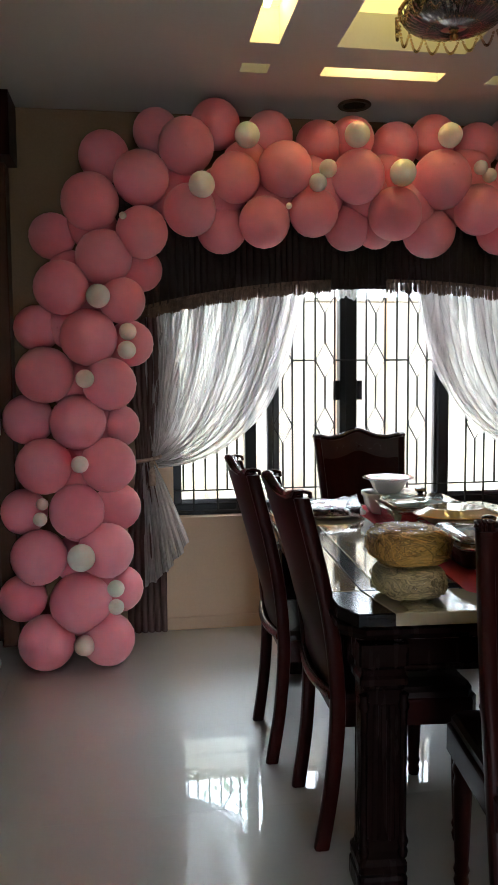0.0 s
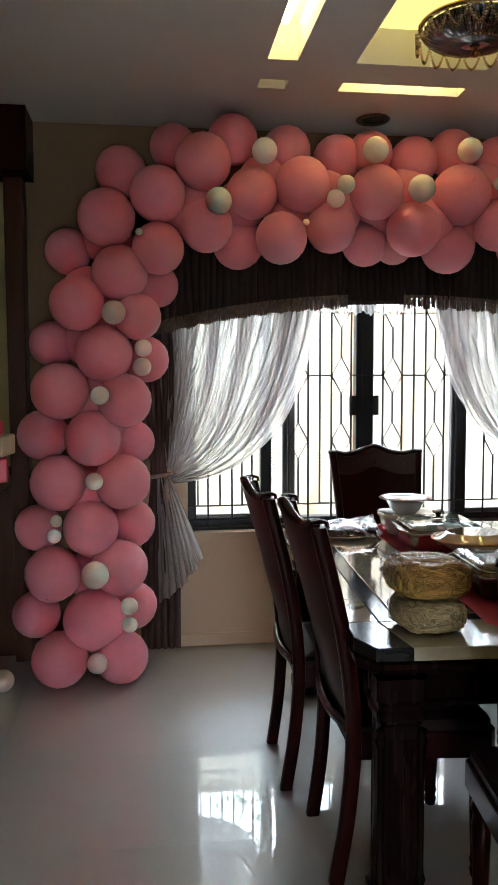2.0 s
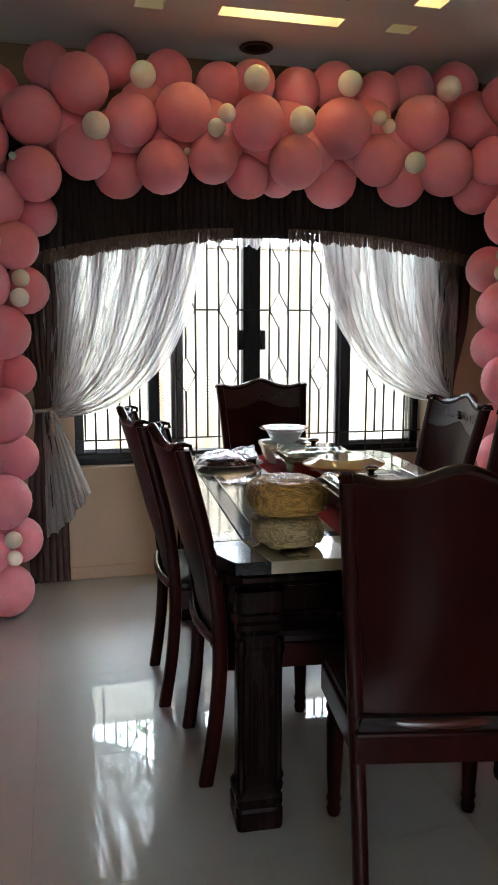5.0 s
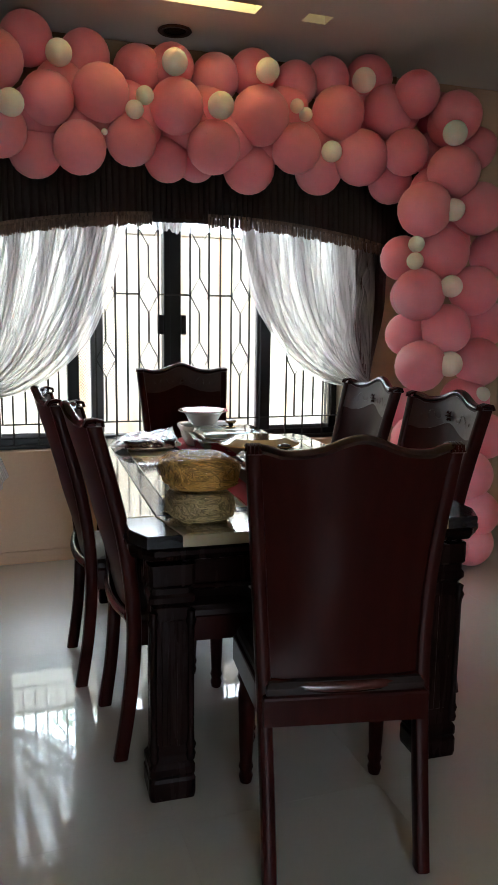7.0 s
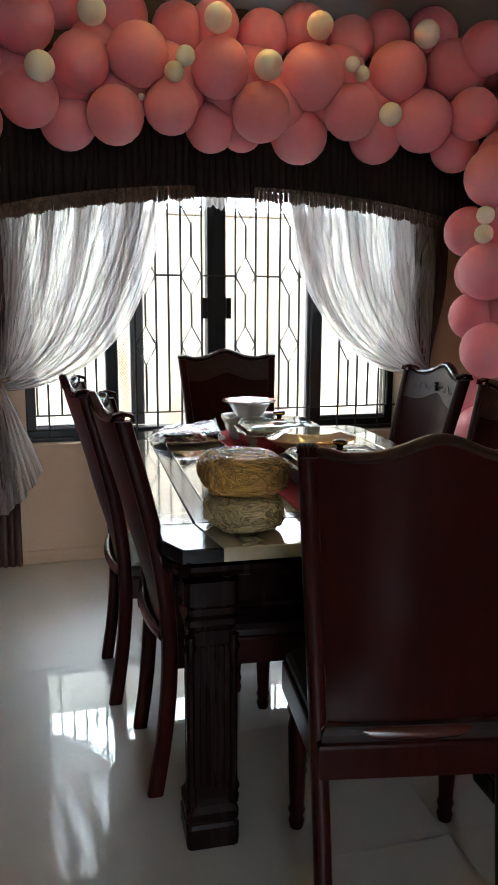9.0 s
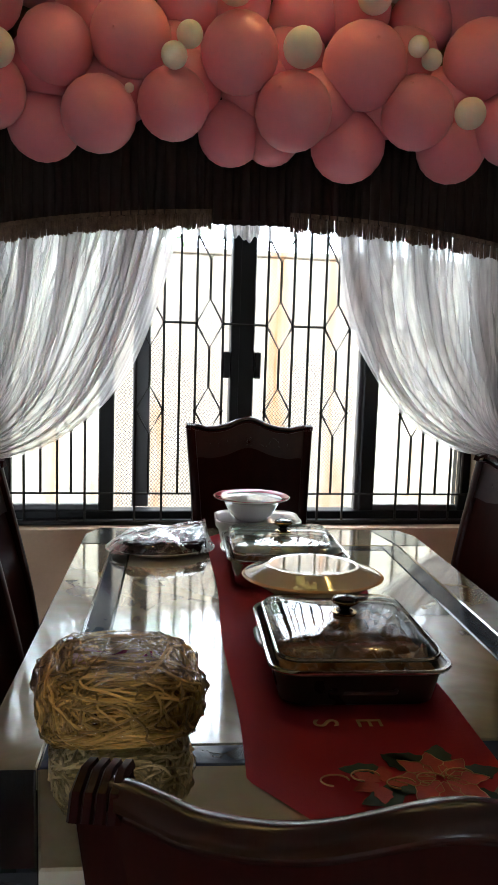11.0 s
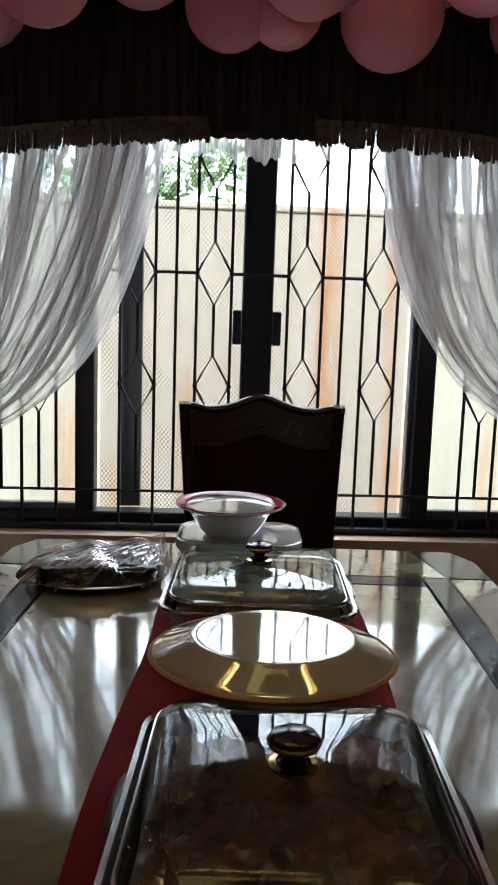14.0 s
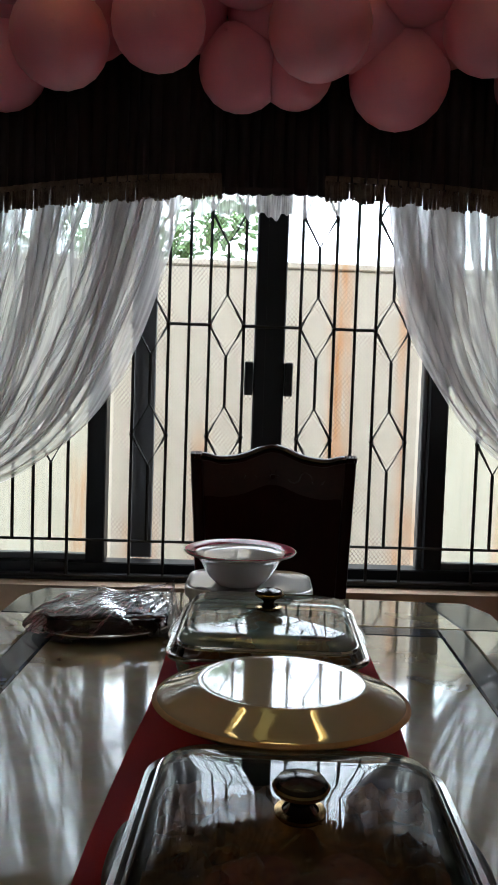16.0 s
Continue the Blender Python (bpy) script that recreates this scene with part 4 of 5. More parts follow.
    part("seat", loft([at_z(cu, 0.4505), [(x * 1.0, y, 0.467) for x, y in cu], [(x * 0.96, 0.25 + (y - 0.25) * 0.96, 0.48) for x, y in cu], [(x * 0.7, 0.25 + (y - 0.25) * 0.7, 0.488) for x, y in cu]]), M_LEATHER, t, "dark leather seat pad")
    return t


near = build_chair(0.090)
near.matrix_basis = pose(0.696, 1.352, 0, 0, 0, -11.5)
chair = build_chair(0.0)
for x, y, a in ((1.492, 2.275, 89), (0.955, 3.955, 180)):
    copy_thing(chair, pose(x, y, 0, 0, 0, a))
chair.matrix_basis = pose(1.520, 2.92, 0, 0, 0, 88)
raked = build_chair(-0.035, 0.176)
copy_thing(raked, pose(0.206, 2.715, 0, 0, 0, -91))
raked.matrix_basis = pose(0.260, 2.195, 0, 0, 0, -91)


# ---- dining table ----
TABLE = pose(0.838, 2.588, 0, 0, 0, -3.2)
table = thing("dining_table", TABLE, "dark carved dining table with an inlaid cream marble top", "table")
HX, HY, TOPZ = 0.535, 0.84, 0.77


def slab(name, pts, material, label=""):
    part(name, prism(pts, TOPZ - 0.034, TOPZ, 0.003, 1), material, table, label)


g = 0.0012
ix, iy, ox, oy = 0.384, 0.570, 0.440, 0.626
slab("centre_slab", [(-ix + g, -iy + g), (ix - g, -iy + g), (ix - g, iy - g), (-ix + g, iy - g)], M_MARBLE2, "pale marble centre")
for s in (-1, 1):
    slab("inlay_strip", [(s * ix, -oy), (s * ox - s * g, -oy), (s * ox - s * g, oy), (s * ix, oy)][::s], M_INLAY, "blue-grey stone inlay strip")
    slab("inlay_strip", [(-ix + g, s * iy), (ix - g, s * iy), (ix - g, s * oy), (-ix + g, s * oy)][::s], M_INLAY)
    slab("border_slab", [(s * ox, -oy + g), (s * HX, -oy + g), (s * HX, oy - g), (s * ox, oy - g)][::s], M_MARBLE)
    slab("border_slab", [(-ox + g, s * (oy + g)), (ox - g, s * (oy + g)), (0.400, s * HY), (-0.400, s * HY)][::s], M_MARBLE)
    for q in (-1, 1):
        slab("corner_slab", [(s * (ox + g), q * (oy + g)), (s * HX, q * (oy + g)), (s * HX, q * 0.755), (s * 0.497, q * HY), (s * (0.400 + g), q * HY)][:: s * q], M_CORNER, "dark corner inlay")


def octa(hx, hy, c):
    return [(-hx + c, -hy), (hx - c, -hy), (hx, -hy + c), (hx, hy - c), (hx - c, hy), (-hx + c, hy), (-hx, hy - c), (-hx, -hy + c)]


part("top_moulding", loft([at_z(octa(0.505, 0.81, 0.05), 0.690), at_z(octa(0.53, 0.835, 0.055), 0.700), at_z(octa(0.538, 0.843, 0.06), 0.715), at_z(octa(0.538, 0.843, 0.06), 0.728), at_z(octa(0.525, 0.83, 0.055), 0.7345)]), M_WOODX, table)
for s in (-1, 1):
    part("apron", box(-0.45, 0.45, s * 0.755 - 0.014, s * 0.755 + 0.014, 0.585, 0.689, 0.004), M_WOODX, table)
    part("apron", box(s * 0.475 - 0.014, s * 0.475 + 0.014, -0.73, 0.73, 0.585, 0.689, 0.004), M_WOODX, table)
    part("apron_bead", tube([(-0.43, s * 0.775, 0.60), (0.43, s * 0.775, 0.60)], 0.009, 8), M_WOODX, table, smooth=True)
for s in (-1, 1):
    for q in (-1, 1):
        lx = s * 0.415 - 0.014
        sec = lambda w, z: [(lx + x, q * 0.780 + y, z) for x, y in round_rect(w, w, 0.012, 2)]
        leg = part("leg", loft([sec(0.128, 0.0), sec(0.132, 0.012), sec(0.132, 0.055), sec(0.124, 0.065), sec(0.130, 0.075), sec(0.130, 0.095), sec(0.112, 0.11), sec(0.108, 0.13), sec(0.108, 0.565), sec(0.114, 0.572), sec(0.128, 0.582), sec(0.128, 0.598), sec(0.116, 0.606), sec(0.116, 0.622), sec(0.13, 0.632), sec(0.13, 0.6895)]), M_WOODX, table, "square leg with stepped mouldings")
        for dx in (-1, 1):
            col = [(0.0, 0.115), (0.012, 0.115), (0.015, 0.13), (0.011, 0.142), (0.016, 0.158), (0.011, 0.172), (0.010, 0.2), (0.010, 0.5), (0.012, 0.512), (0.017, 0.528), (0.011, 0.54), (0.014, 0.555), (0.0, 0.563)]
            part("corner_column", lathe(col, 10), M_WOODX, leg, smooth=True, m=pose(lx + dx * 0.052, q * 0.780 + q * 0.052, 0))
        bm = bmesh.new()
        for k in range(3):
            add_box(bm, lx - 0.030 + 0.022 * k, lx - 0.014 + 0.022 * k, q * 0.780 + q * 0.0535 - 0.003, q * 0.780 + q * 0.0535 + 0.003, 0.16, 0.53, 0.002)
        part("flute", bm, M_WOODX, leg)

# ---- on the table ----
ON = TOPZ + 0.0005


def placed(name, x, y, label, category, rz=0.0, z=0.0, group=""):
    return thing(name, pose(x, y, ON + z, 0, 0, rz), label, category, group)


# runner
runner = thing("table_runner", TABLE @ pose(0.035, 0.02, ON), "red cloth table runner with printed poinsettias", "table runner")
def run_fn(u, v):
    y = -0.79 + 1.58 * v
    w = 0.185
    end = 0.79 - abs(y)
    cut = max(0.0, 0.10 - end) / 0.10
    q = 2 * u - 1
    yy = y
    x = q * w * (1 - 0.42 * cut) + 0.004 * math.sin(9 * y)
    return (x, yy, 0.0022 + 0.0010 * math.sin(23 * y + 5 * q) * (0.4 + abs(q)))
bm = sheet(run_fn, 16, 120)
bmesh.ops.solidify(bm, geom=bm.faces[:], thickness=-0.002)
bmesh.ops.recalc_face_normals(bm, faces=bm.faces)
part("cloth", bm, M_RED, runner)


def leaf_shape(l, w, n=7):
    up = [(l * k / n, w * math.sin(math.pi * (k / n) ** 0.8) * (1 + 0.12 * (-1) ** k)) for k in range(n + 1)]
    return up + [(x, -y) for x, y in up[-2:0:-1]]


def flat_print(name, shape, x, y, a, material, h):
    c, s = math.cos(radians(a)), math.sin(radians(a))
    pts = [(x + c * px - s * py, y + s * px + c * py) for px, py in shape]
    part(name, prism(pts, 0.0045 + h, 0.0049 + h), material, runner)


for sy in (-1, 1):
    fx, fy = 0.085, sy * 0.705
    for a in range(15, 375, 60):
        flat_print("leaf", leaf_shape(0.062, 0.020), fx + 0.035 * math.cos(radians(a)), fy + 0.035 * math.sin(radians(a)), a, M_LEAF, 0.0)
    for x, y, a in ((-0.13, 0.02, 170), (-0.12, -0.03, 200), (-0.06, 0.035, 150)):
        flat_print("leaf", leaf_shape(0.07, 0.02), fx + x + 0.06, fy + y, a, M_LEAF, 0.0)
    for k, a in enumerate(range(0, 360, 45)):
        flat_print("petal", leaf_shape(0.062, 0.017), fx + 0.008 * math.cos(radians(a)), fy + 0.008 * math.sin(radians(a)), a, M_PETAL, 0.0006 + 0.0001 * k)
    for k, a in enumerate(range(0, 300, 60)):
        flat_print("petal", leaf_shape(0.042, 0.013), fx - 0.085 + 0.006 * math.cos(radians(a)), fy - 0.01 + 0.006 * math.sin(radians(a)), a + 20, M_PETAL, 0.0006 + 0.0001 * k)
    for a in range(0, 360, 45):
        c, q = math.cos(radians(a)), math.sin(radians(a))
        edge = [(fx + 0.008 * c + c * px - q * py, fy + 0.008 * q + q * px + c * py, 0.0062) for px, py in leaf_shape(0.062, 0.017)]
        part("gold_outline", tube(edge, 0.0007, 4, True), M_GOLDTHREAD, runner)
    for k in range(5):
        sw = [(fx - 0.15 + 0.045 * k + 0.020 * math.cos(a), fy + 0.012 * math.sin(2.1 * k) + 0.014 * math.sin(a), 0.0065) for a in [q * 0.45 for q in range(11)]]
        part("gold_scroll", tube(sw, 0.0013, 5), M_GOLDTHREAD, runner)


def word(text, x, y, rz, size, parent, material):
    cu = bpy.data.curves.new("letter", "FONT")
    cu.body, cu.size, cu.extrude = text, size, 0.0004
    tmp = new("letter", cu)
    dg = bpy.context.evaluated_depsgraph_get()
    me = bpy.data.meshes.new_from_object(tmp.evaluated_get(dg))
    bpy.data.objects.remove(tmp)
    me.materials.clear()
    me.materials.append(material)
    ob = new("letter", me)
    ob.parent = parent
    ob.matrix_basis = pose(x, y, 0.0045, 0, 0, rz)
    return ob


for ch, x in (("S", -0.065), ("E", 0.005)):
    word(ch, x, -0.525, -90, 0.058, runner, M_GOLDTHREAD)


def knob(parent, z, big=1.0):
    k = part("knob", lathe([(0.0, 0.0), (0.020, 0.0), (0.021, 0.004), (0.012, 0.008), (0.009, 0.014), (0.011, 0.019), (0.021, 0.026), (0.024, 0.033), (0.021, 0.039), (0.010, 0.043), (0.0, 0.0435)], 28), M_KNOBDARK, parent, "dark glossy knob with a brass collar", smooth=True, m=pose(0, 0, z) @ Matrix.Diagonal((big, big, big * 0.8, 1)))
    part("collar", lathe([(0.0185, 0.0255), (0.0232, 0.0275), (0.0250, 0.0325), (0.0232, 0.0345), (0.0205, 0.029)], 28), M_BRASS, k, smooth=True)
    part("base_ring", lathe([(0.016, 0.0045), (0.0222, 0.003), (0.0224, 0.0062), (0.016, 0.0075)], 28), M_BRASS, k, smooth=True)


def casserole(x, y, rz, w, d, h, body, label, food, lid_glass, big=1.0):
    t = placed("casserole_dish", x, y, label, "serving dish", rz, 0.005)
    rr = lambda k, z, r=0.045: [(px, py, z) for px, py in round_rect(w * k, d * k, r * k, 6)]
    part("pan", loft([rr(0.80, 0.0), rr(0.86, 0.006), rr(0.93, h - 0.006), rr(1.0, h), rr(1.005, h + 0.003), rr(0.99, h + 0.005), rr(0.92, h + 0.001), rr(0.90, h - 0.004), rr(0.82, 0.012)]), body, t, smooth=True)
    for s in (-1, 1):
        hp = [(s * (w / 2 - 0.012), -0.05, h), (s * (w / 2 + 0.002), -0.042, h + 0.001), (s * (w / 2 + 0.006), 0, h + 0.001), (s * (w / 2 + 0.002), 0.042, h + 0.001), (s * (w / 2 - 0.012), 0.05, h)]
        part("handle", tube(spline(hp, 4), 0.006, 8, flat=0.5), body, t, smooth=True)
    part("handle", tube(spline([(-0.055, -d * 0.475, h * 0.55), (-0.045, -d * 0.475 - 0.010, h * 0.56), (0.0, -d * 0.475 - 0.013, h * 0.56), (0.045, -d * 0.475 - 0.010, h * 0.56), (0.055, -d * 0.475, h * 0.55)], 4), 0.004, 8), body, t, smooth=True)
    part("pan_rim", loft([rr(0.985, h + 0.0035), rr(1.012, h + 0.002), rr(1.018, h + 0.005), rr(1.010, h + 0.0085), rr(0.975, h + 0.0075), rr(0.97, h + 0.004), rr(0.985, h + 0.0035)], False, False), M_STEEL, t, "polished steel rim", smooth=True)
    fb = bmesh.new()
    bmesh.ops.create_grid(fb, x_segments=36, y_segments=36, size=0.5)
    for v in fb.verts:
        n = noise.noise(Vector((v.co.x * 9 + x * 7, v.co.y * 9 + y * 5, 0))) + 0.5 * noise.noise(Vector((v.co.x * 22, v.co.y * 22, 3)))
        v.co = Vector((v.co.x * w * 0.86, v.co.y * d * 0.86, h * 0.80 + 0.022 * abs(n) + 0.010 * n))
    part("stew", fb, food, t, "dark saucy food inside", smooth=True)
    lr = lambda k, z: rr(k * 0.955, z + 0.010)
    lid = part("lid", loft([lr(0.945, h + 0.006), lr(0.945, h + 0.011), lr(0.93, h + 0.017), lr(0.90, h + 0.0215), lr(0.85, h + 0.0250), lr(0.76, h + 0.0275), lr(0.60, h + 0.0297), lr(0.42, h + 0.0313), lr(0.28, h + 0.0322), lr(0.16, h + 0.0326)], cap_first=False), lid_glass, t, "clear domed glass lid", smooth=True)
    part("lid_rim", loft([lr(0.955, h + 0.0055), lr(0.962, h + 0.009), lr(0.955, h + 0.0125), lr(0.935, h + 0.0125), lr(0.93, h + 0.009), lr(0.935, h + 0.0055), lr(0.955, h + 0.0055)], False, False), M_STEEL, lid, "polished steel rim")
    knob(lid, h + 0.0426, big)
    return t


dish = casserole(0.878, 2.266, -3.5, 0.306, 0.348, 0.066, M_DARKPAN, "steel roasting dish of stew under a glass lid", M_FOOD, M_LID, 1.0)
drops = bmesh.new()
drg = random.Random(4)
for _ in range(380):
    q, w = drg.uniform(-0.13, 0.13), drg.uniform(-0.15, 0.06)
    k = max(abs(q) / 0.168, abs(w) / 0.18)
    zz = 0.066 + 0.0426 - 0.0052 * (k / 0.8) ** 2.0
    r = drg.uniform(0.0004, 0.0011)
    res = bmesh.ops.create_icosphere(drops, subdivisions=1, radius=r)
    bmesh.ops.scale(drops, vec=(1, 1, 0.5), verts=res["verts"])
    bmesh.ops.translate(drops, vec=(q, w, zz - 0.0004), verts=res["verts"])
part("condensation", drops, glass("water", (0.95, 0.96, 0.96)), dish, "beads of condensation", smooth=True)
casserole(0.885, 2.892, -3.5, 0.305, 0.325, 0.070, M_STEEL, "steel casserole dish with a steamy glass lid", M_FOOD, M_LIDFOG)

platter = placed("serving_dish", 0.880, 2.528, "oval cream china dish covered by an upturned plate", "serving dish", -3, 0.005)
part("bowl", lathe([(0.0, 0.100), (0.125, 0.100), (0.138, 0.104), (0.142, 0.102), (0.132, 0.092), (0.100, 0.070), (0.065, 0.050), (0.045, 0.030), (0.042, 0.018), (0.062, 0.006), (0.064, 0.0), (0.0, 0.0)], 72, 1.0, 0.86), M_CHINA, platter, smooth=True)
cover = part("cover_plate", lathe([(0.0, 0.1275), (0.088, 0.1275), (0.092, 0.1275), (0.0945, 0.1276), (0.098, 0.1284), (0.102, 0.1275), (0.107, 0.1245), (0.140, 0.1110), (0.1505, 0.1065), (0.1525, 0.1045), (0.1505, 0.1030), (0.10, 0.1005)], 72, 1.0, 0.86), M_CHINA, platter, "plate turned over as a cover", smooth=True)
part("rim_line", lathe([(0.1480, 0.1080), (0.1505, 0.1078), (0.1540, 0.1045), (0.1510, 0.1022)], 72, 1.0, 0.86), M_GOLDTHREAD, cover, smooth=True)

plates = placed("covered_dish", 0.862, 3.175, "white square covered dish with a raised lid rim", "serving dish", -3, 0.005)
rr = lambda k, z: [(x * k, y * k, z) for x, y in round_rect(0.255, 0.20, 0.055, 7)]
part("dish", loft([rr(0.74, 0.0), rr(0.80, 0.004), rr(0.88, 0.030), rr(0.935, 0.062), rr(0.95, 0.068), rr(0.90, 0.0685)]), M_WHITECHINA, plates, smooth=True)
part("lid", loft([rr(0.90, 0.0690), rr(0.985, 0.0700), rr(1.0, 0.074), rr(1.0, 0.086), rr(0.99, 0.0905), rr(0.965, 0.0915), rr(0.94, 0.088), rr(0.88, 0.0865), rr(0.6, 0.0870)]), M_WHITECHINA, plates, "shallow lid with an upturned rim", smooth=True)
bowl = thing("soup_bowl", pose(0.841, 3.162, ON + 0.0922), "white bowl with a wide red-banded rim", "bowl")
part("body", lathe([(0.0, 0.004), (0.04, 0.004), (0.043, 0.0), (0.048, 0.002), (0.064, 0.018), (0.081, 0.048), (0.090, 0.058), (0.112, 0.066), (0.1135, 0.069), (0.110, 0.0695), (0.088, 0.062), (0.077, 0.050), (0.058, 0.020), (0.040, 0.010), (0.0, 0.009)], 48), M_WHITECHINA, bowl, smooth=True)
part("saucer", lathe([(0.0, 0.0575), (0.070, 0.0575), (0.078, 0.0585), (0.0855, 0.0615), (0.0850, 0.0600), (0.076, 0.0560), (0.0, 0.0550)], 40), M_WHITECHINA, bowl, "white saucer lying in the bowl", smooth=True)
part("rim_band", lathe([(0.090, 0.0640), (0.109, 0.0708), (0.1115, 0.0706), (0.1115, 0.0698), (0.1095, 0.069), (0.0905, 0.0625)], 48), M_PINKRIM, bowl, "dull red band", smooth=True)


def lump(w, d, h, amp, seed, sub=4, flat=0.55):
    bm = bmesh.new()
    bmesh.ops.create_icosphere(bm, subdivisions=sub, radius=1.0)
    for v in bm.verts:
        c = v.co.copy()
        n = noise.noise(c * 1.6 + Vector((seed, 0, 0))) + 0.55 * noise.noise(c * 4.5 + Vector((0, seed, 0))) + 0.3 * noise.noise(c * 11)
        s = 1 + amp * n
        sq = lambda q: math.copysign(abs(q) ** flat, q)
        v.co = Vector((sq(c.x) * w / 2 * s, sq(c.y) * d / 2 * s, h / 2 + sq(c.z) * h / 2 * s))
        v.co.z = max(v.co.z, 0.0)
    return bm


roast = placed("wrapped_roast", 0.575, 3.150, "dark food on a white plate under creased cling film", "food", 8, 0.001)
part("plate", lathe([(0.0, 0.004), (0.09, 0.004), (0.105, 0.008), (0.140, 0.017), (0.142, 0.015), (0.105, 0.002), (0.0, 0.0)], 40, 1.0, 0.85), M_WHITECHINA, roast, smooth=True)
part("meat", lump(0.255, 0.205, 0.042, 0.14, 3.1), M_MEAT, roast, "dark roasted pieces", smooth=True, m=pose(0, 0, 0.008))


def film(u, v):
    """Cling film gathered into a raised corner, its creases fanning out from there."""
    px, py, pz = 0.138, 0.03, 0.086
    a = 2 * math.pi * u
    ex, ey = 0.160 * math.cos(a), 0.132 * math.sin(a)
    x, y = px + (ex - px) * v, py + (ey - py) * v
    r = min(1.0, math.hypot(x / 0.160, y / 0.132))
    dome = 0.050 * max(0.0, 1 - r ** 3.0) * (1 + 0.35 * noise.noise(Vector((x * 18, y * 18, 7.0)))) + 0.012
    k = (1 - v) ** 3.0
    crease = 0.0045 * noise.noise(Vector((u * 46, v * 2.5, 1.0))) + 0.003 * noise.noise(Vector((u * 110, v * 5, 4.0))) + 0.0025 * noise.noise(Vector((x * 60, y * 60, 2.0)))
    return (x, y, dome * (1 - k) + pz * k + crease * min(1.0, 3 * v + 0.2))


part("cling_film", sheet(film, 260, 36), M_FILM, roast, "creased clear cling film gathered at one corner", smooth=True)


def noodles(x, y, z, rz, w, d, h, material, seed, label, labelled):
    t = placed("noodle_pack", x, y, label, "noodles", rz, z, "packs of dry noodles")
    g = random.Random(seed)
    # Solid core in the dark tone, showing as shaded gaps between the strands.
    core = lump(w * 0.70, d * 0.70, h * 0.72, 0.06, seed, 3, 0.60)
    part("noodle_cake", core, M_NOODLESHADE, t, smooth=True, m=pose(0, 0, h * 0.13))
    bm = bmesh.new()
    for _ in range(760):
        a, b = g.uniform(0, 6.28), math.acos(g.uniform(-0.75, 1))
        p = Vector((math.sin(b) * math.cos(a), math.sin(b) * math.sin(a), math.cos(b)))
        tdir = Vector((g.gauss(0, 1), g.gauss(0, 1), g.gauss(0, 0.5)))
        lay = g.uniform(0.36, 0.50)
        pts = []
        for k in range(9):
            q = p.normalized()
            sq = lambda c: math.copysign(abs(c) ** 0.60, c)
            rr = lay + 0.03 * g.random()
            pts.append((sq(q.x) * w * rr, sq(q.y) * d * rr, max(0.003, h * 0.5 + sq(q.z) * h * rr)))
            tdir += Vector((g.gauss(0, 0.8), g.gauss(0, 0.8), g.gauss(0, 0.8)))
            p = q + 0.26 * (tdir - q * tdir.dot(q)).normalized()
        add_tube(bm, spline(pts, 3), 0.0018, 4)
    part("noodle_tangle", bm, material, t, "tangled noodle strands")
    part("wrapper", lump(w * 1.04, d * 1.04, h * 1.04, 0.13, seed + 5.3, 5, 0.62), M_WRAP, t, "crinkled clear plastic wrapper")
    if labelled:
        part("paper_label", sheet(lambda u, v: (w * 0.6 * (u - 0.5), d * 0.5 * (v - 0.5), h * 0.965 - 0.01 * (2 * v - 1) ** 2 + 0.002 * math.sin(12 * u)), 12, 8), M_LABEL, t, "faded orange paper label")
        for k in range(3):
            part("print_bar", box(-w * 0.2 + 0.03 * k, -w * 0.2 + 0.03 * k + 0.022, -0.012, 0.010, h * 0.968, h * 0.972), M_PINKRIM, t)
    return t


noodles(0.480, 1.925, 0.0, 4, 0.178, 0.176, 0.091, M_NOODLE2, 7, "lower clear pack of pale dry noodles", False)
noodles(0.478, 1.928, 0.092, 2, 0.204, 0.194, 0.098, M_NOODLE, 8, "upper clear pack of yellow dry noodles", True)


# ---- chandelier ----
chan = thing("chandelier", pose(0.985, 2.85, 2.675), "smoky glass chandelier hung with bead swags", "chandelier")
part("ceiling_rose", lathe([(0.0, 0.212), (0.06, 0.212), (0.06, 0.20), (0.03, 0.18), (0.0, 0.18)], 24), M_BRASS, chan, smooth=True)
part("stem", tube([(0, 0, 0.19), (0, 0, 0.10)], 0.012, 10), M_BRASS, chan)
part("ring", tube([(0.205 * math.cos(a), 0.205 * math.sin(a), 0.10) for a in [2 * math.pi * k / 48 for k in range(48)]], 0.009, 8, True), M_BRASS, chan, smooth=True)
part("ring", tube([(0.10 * math.cos(a), 0.10 * math.sin(a), 0.03) for a in [2 * math.pi * k / 48 for k in range(48)]], 0.006, 8, True), M_BRASS, chan, smooth=True)
part("glass_bowl", lathe([(0.19 * math.cos(q), 0.098 - 0.078 * math.sin(q)) for q in [0.05 + 0.25 * j for j in range(7)]], 48), M_SMOKE, chan, "smoky ribbed glass bowl", smooth=True)
for k in range(40):
    a = 2 * math.pi * k / 40
    pts = [((0.205 * math.cos(q)) * math.cos(a), (0.205 * math.cos(q)) * math.sin(a), 0.10 - 0.085 * math.sin(q)) for q in [0.1 + 0.24 * j for j in range(6)]]
    part("glass_rib", tube(pts, 0.006, 6, flat=0.6), M_CRYSTAL, chan, smooth=True)
part("finial", lathe([(0.0, 0.0), (0.012, 0.006), (0.017, 0.018), (0.010, 0.028), (0.02, 0.036), (0.0, 0.04)], 16), M_BRASS, chan, smooth=True, m=pose(0, 0, -0.02))
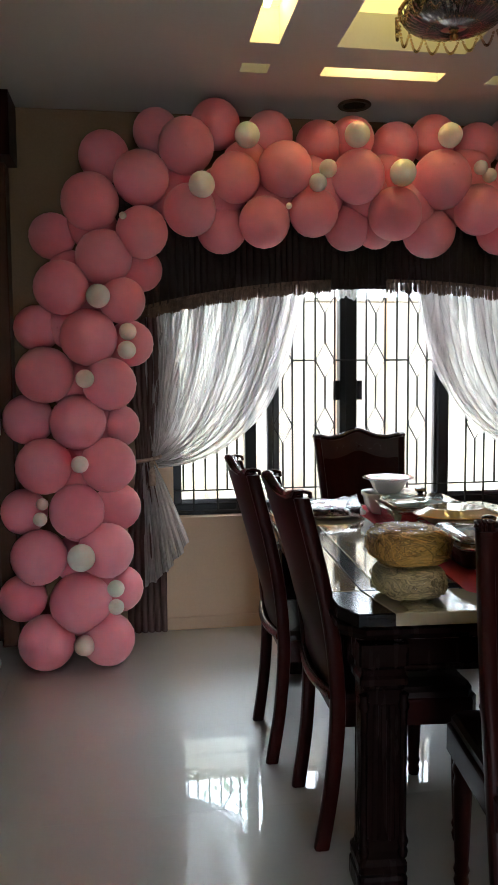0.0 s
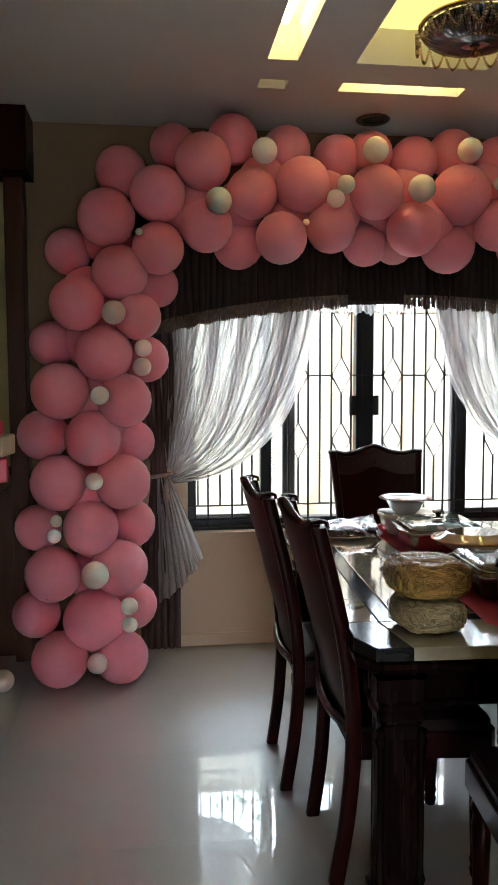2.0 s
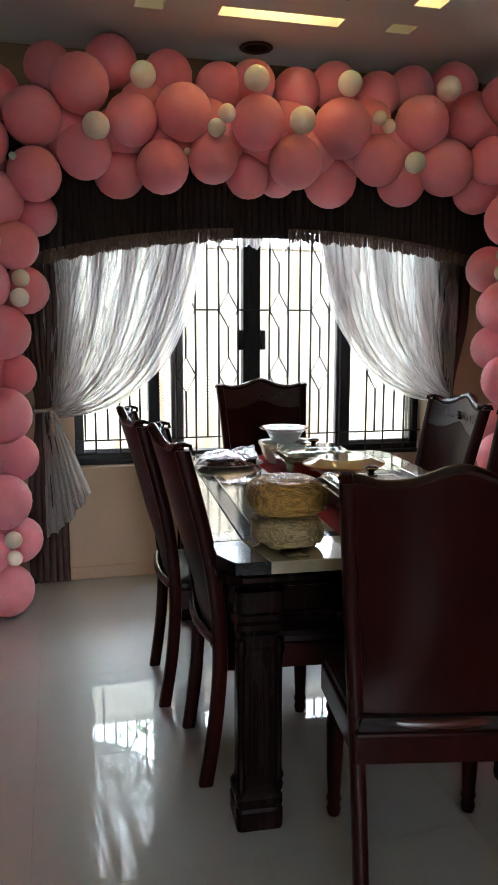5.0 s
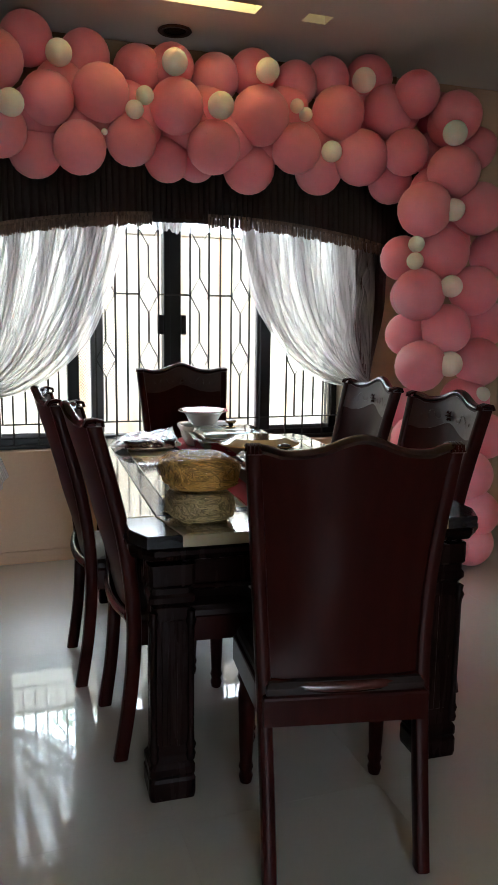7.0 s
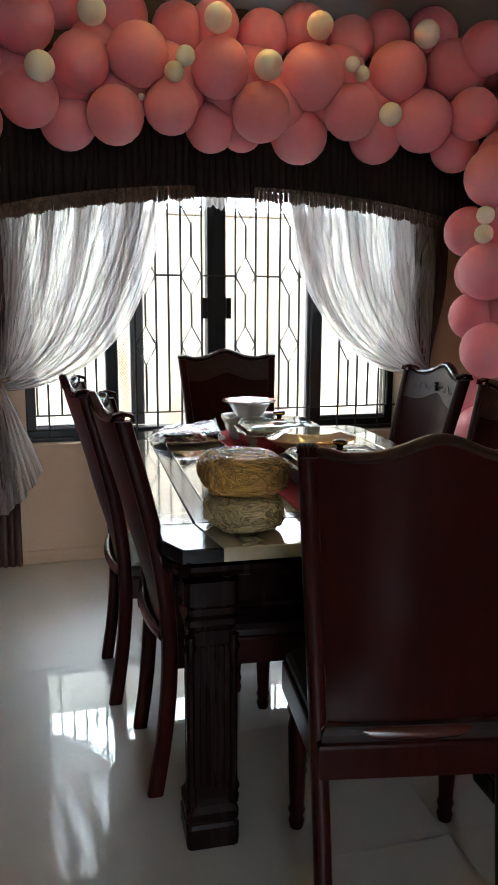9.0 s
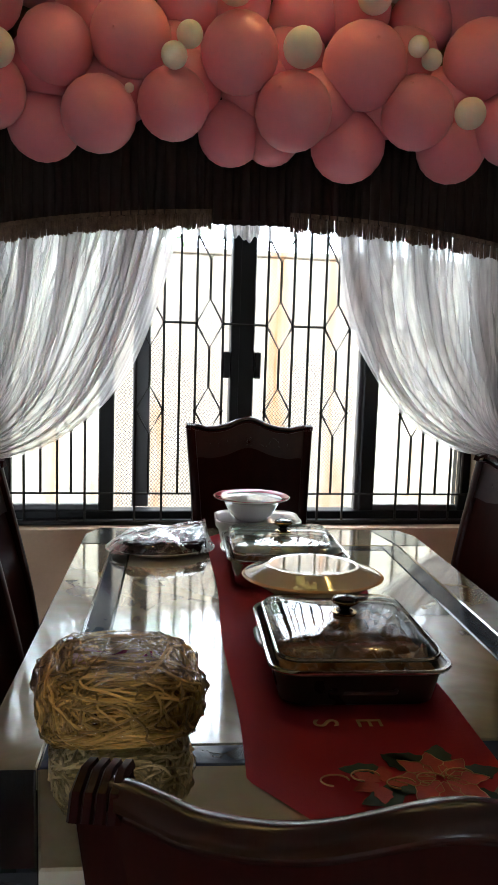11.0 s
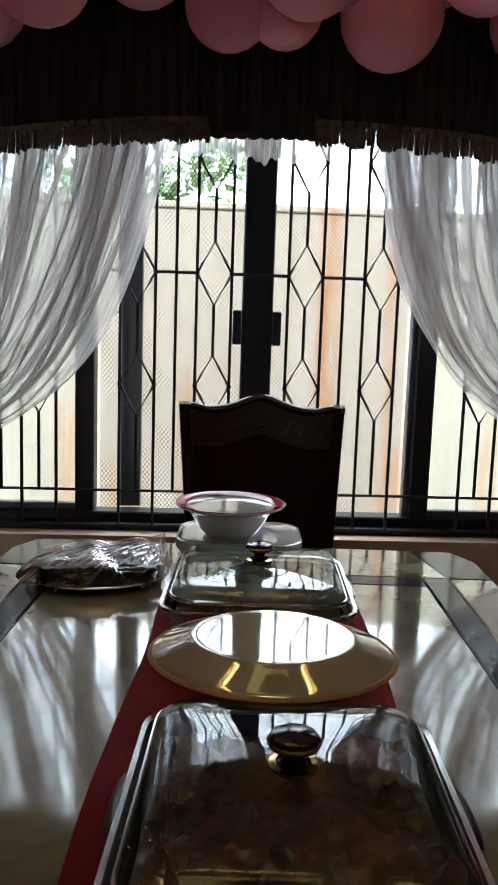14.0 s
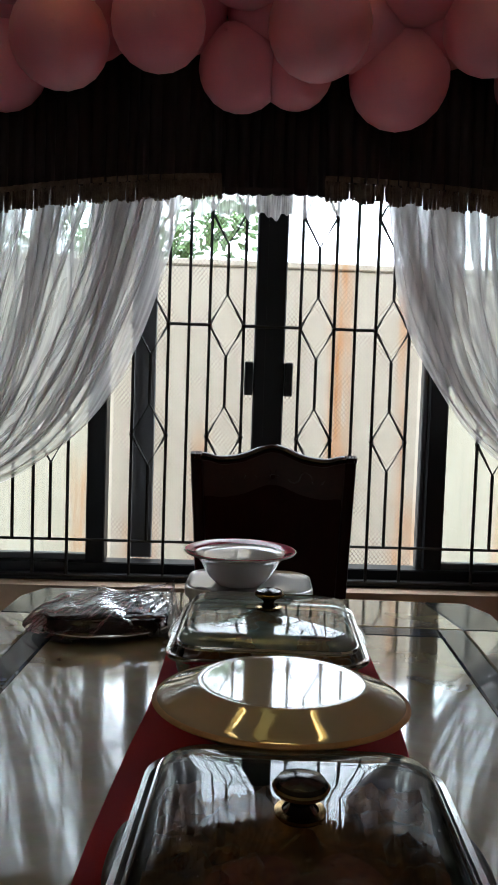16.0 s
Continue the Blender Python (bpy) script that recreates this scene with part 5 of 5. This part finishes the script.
for k in range(18):
    a0, a1 = 2 * math.pi * k / 18, 2 * math.pi * (k + 1) / 18
    bm = bmesh.new()
    for j in range(16):
        f = j / 15
        a = a0 + (a1 - a0) * f
        r = bmesh.ops.create_icosphere(bm, subdivisions=1, radius=0.0066)
        bmesh.ops.translate(bm, vec=(0.218 * math.cos(a), 0.218 * math.sin(a), 0.085 - 0.065 * math.sin(math.pi * f)), verts=r["verts"])
    part("bead_swag", bm, M_BEAD, chan, smooth=True)


# ---- side counter and header ----
cab = thing("sideboard", pose(0, 0, 0), "dark brown wooden sideboard against the side wall", "sideboard")
part("body", box(X0 + 0.002, -1.14, 1.9, 3.38, 0.0, 0.989, 0.004), M_BROWNP, cab)
part("top", box(X0 + 0.002, -0.86, 1.86, 3.42, 0.990, 1.03, 0.006, 2), M_BROWNP, cab)
for k in range(3):
    d = part("door", box(-1.139, -1.121, 1.93 + 0.48 * k, 2.39 + 0.48 * k, 0.09, 0.89, 0.006), M_BROWNP, cab)
    part("handle", tube([(-1.122, 2.35 + 0.48 * k, 0.48), (-1.108, 2.35 + 0.48 * k, 0.50), (-1.108, 2.35 + 0.48 * k, 0.56), (-1.122, 2.35 + 0.48 * k, 0.58)], 0.005, 6), M_BRASS, d)
jamb = thing("niche_frame", pose(0, 0, 0), "dark brown wooden post and header by the corner", "wall trim")
part("post", box(-0.955, -0.865, 3.93, Y1 - 0.001, 0.0, 2.44, 0.006), M_BROWNP, jamb)
part("header", prism([(X0 + 0.001, 3.80), (-0.82, 3.80), (-0.82, Y1 - 0.001), (X0 + 0.001, Y1 - 0.001)], 2.441, CEIL - 0.002), M_WOOD, jamb)
tagged(part("wainscot", box(X0 + 0.001, -0.956, Y1 - 0.024, Y1 - 0.002, 0.0, 1.0), M_BROWNP), "dark brown wooden wainscot beside the window wall", "wall panel", kind="structure")
tagged(part("wall_panel", box(X0 + 0.001, -0.956, Y1 - 0.02, Y1 - 0.002, 1.002, 2.44), M_OLIVE), "olive painted panel beside the window wall", "wall panel", kind="structure")
# Thin sheet added over the tan wall; its dark colour stands for shade there.
strip = box(-0.864, -0.375, Y1 - 0.018, Y1 - 0.0125, 0.072, CEIL - 0.001)
add_box(strip, -0.375, 2.25, Y1 - 0.018, Y1 - 0.0125, 2.40, CEIL - 0.001)
tagged(part("wall_panel", strip, M_WALLSHADE), "brown-olive sheet beside the post and above the rod, wall shade in its colour", "wall panel", kind="structure")
orn = thing("wall_ornament", pose(-1.15, Y1 - 0.021, 1.71), "small gilt ornament on the olive wall", "ornament")
for k in range(7):
    a = k * 0.9
    part("gilt_leaf", tube([(0, -0.01, 0), (0.05 * math.cos(a), -0.02, 0.05 * math.sin(a)), (0.085 * math.cos(a + 0.4), -0.012, 0.085 * math.sin(a + 0.4))], lambda q: 0.003 + 0.011 * math.sin(math.pi * q), 6, flat=0.4), M_BRASS, orn, smooth=True)


def gift(x, y, z, w, d, h, material, label, rz):
    t = thing("gift_box", pose(x, y, z, 0, 0, rz), label, "gift box", "gifts on the sideboard")
    part("box", box(-w / 2, w / 2, -d / 2, d / 2, 0, h, 0.008, 2), material, t)
    part("ribbon", box(-0.012, 0.012, -d / 2 - 0.0015, d / 2 + 0.0015, -0.0, h + 0.0015, 0.001), M_GIFTW if material is M_GIFT else M_GIFT, t)
    return t


gift(-0.965, 3.24, 1.031, 0.24, 0.24, 0.10, M_GIFT, "glossy red wrapped gift on the sideboard", 10)
gift(-0.950, 3.24, 1.133, 0.23, 0.20, 0.085, M_GIFTW, "cream wrapped gift stacked on a red one", -6)
gift(-0.965, 3.24, 1.220, 0.20, 0.17, 0.06, M_GIFT, "small red gift on top of the stack", 14)

# ---- floor tiles ----
TS = 0.60
tile = mesh_of("tile", box(-TS / 2 + 0.0002, TS / 2 - 0.0002, -TS / 2 + 0.0002, TS / 2 - 0.0002, -0.005, 0.0, 0.0002), M_TILE)
nx, ny = int((X1 - X0) / TS) + 1, int((Y1 - Y0) / TS) + 1
for i in range(nx):
    for j in range(ny):
        x, y = X0 + TS * (i + 0.5), Y1 - TS * (j + 0.5)
        ob = new("tile", tile)
        ob.parent = floor
        ob.location = (x, y, 0)
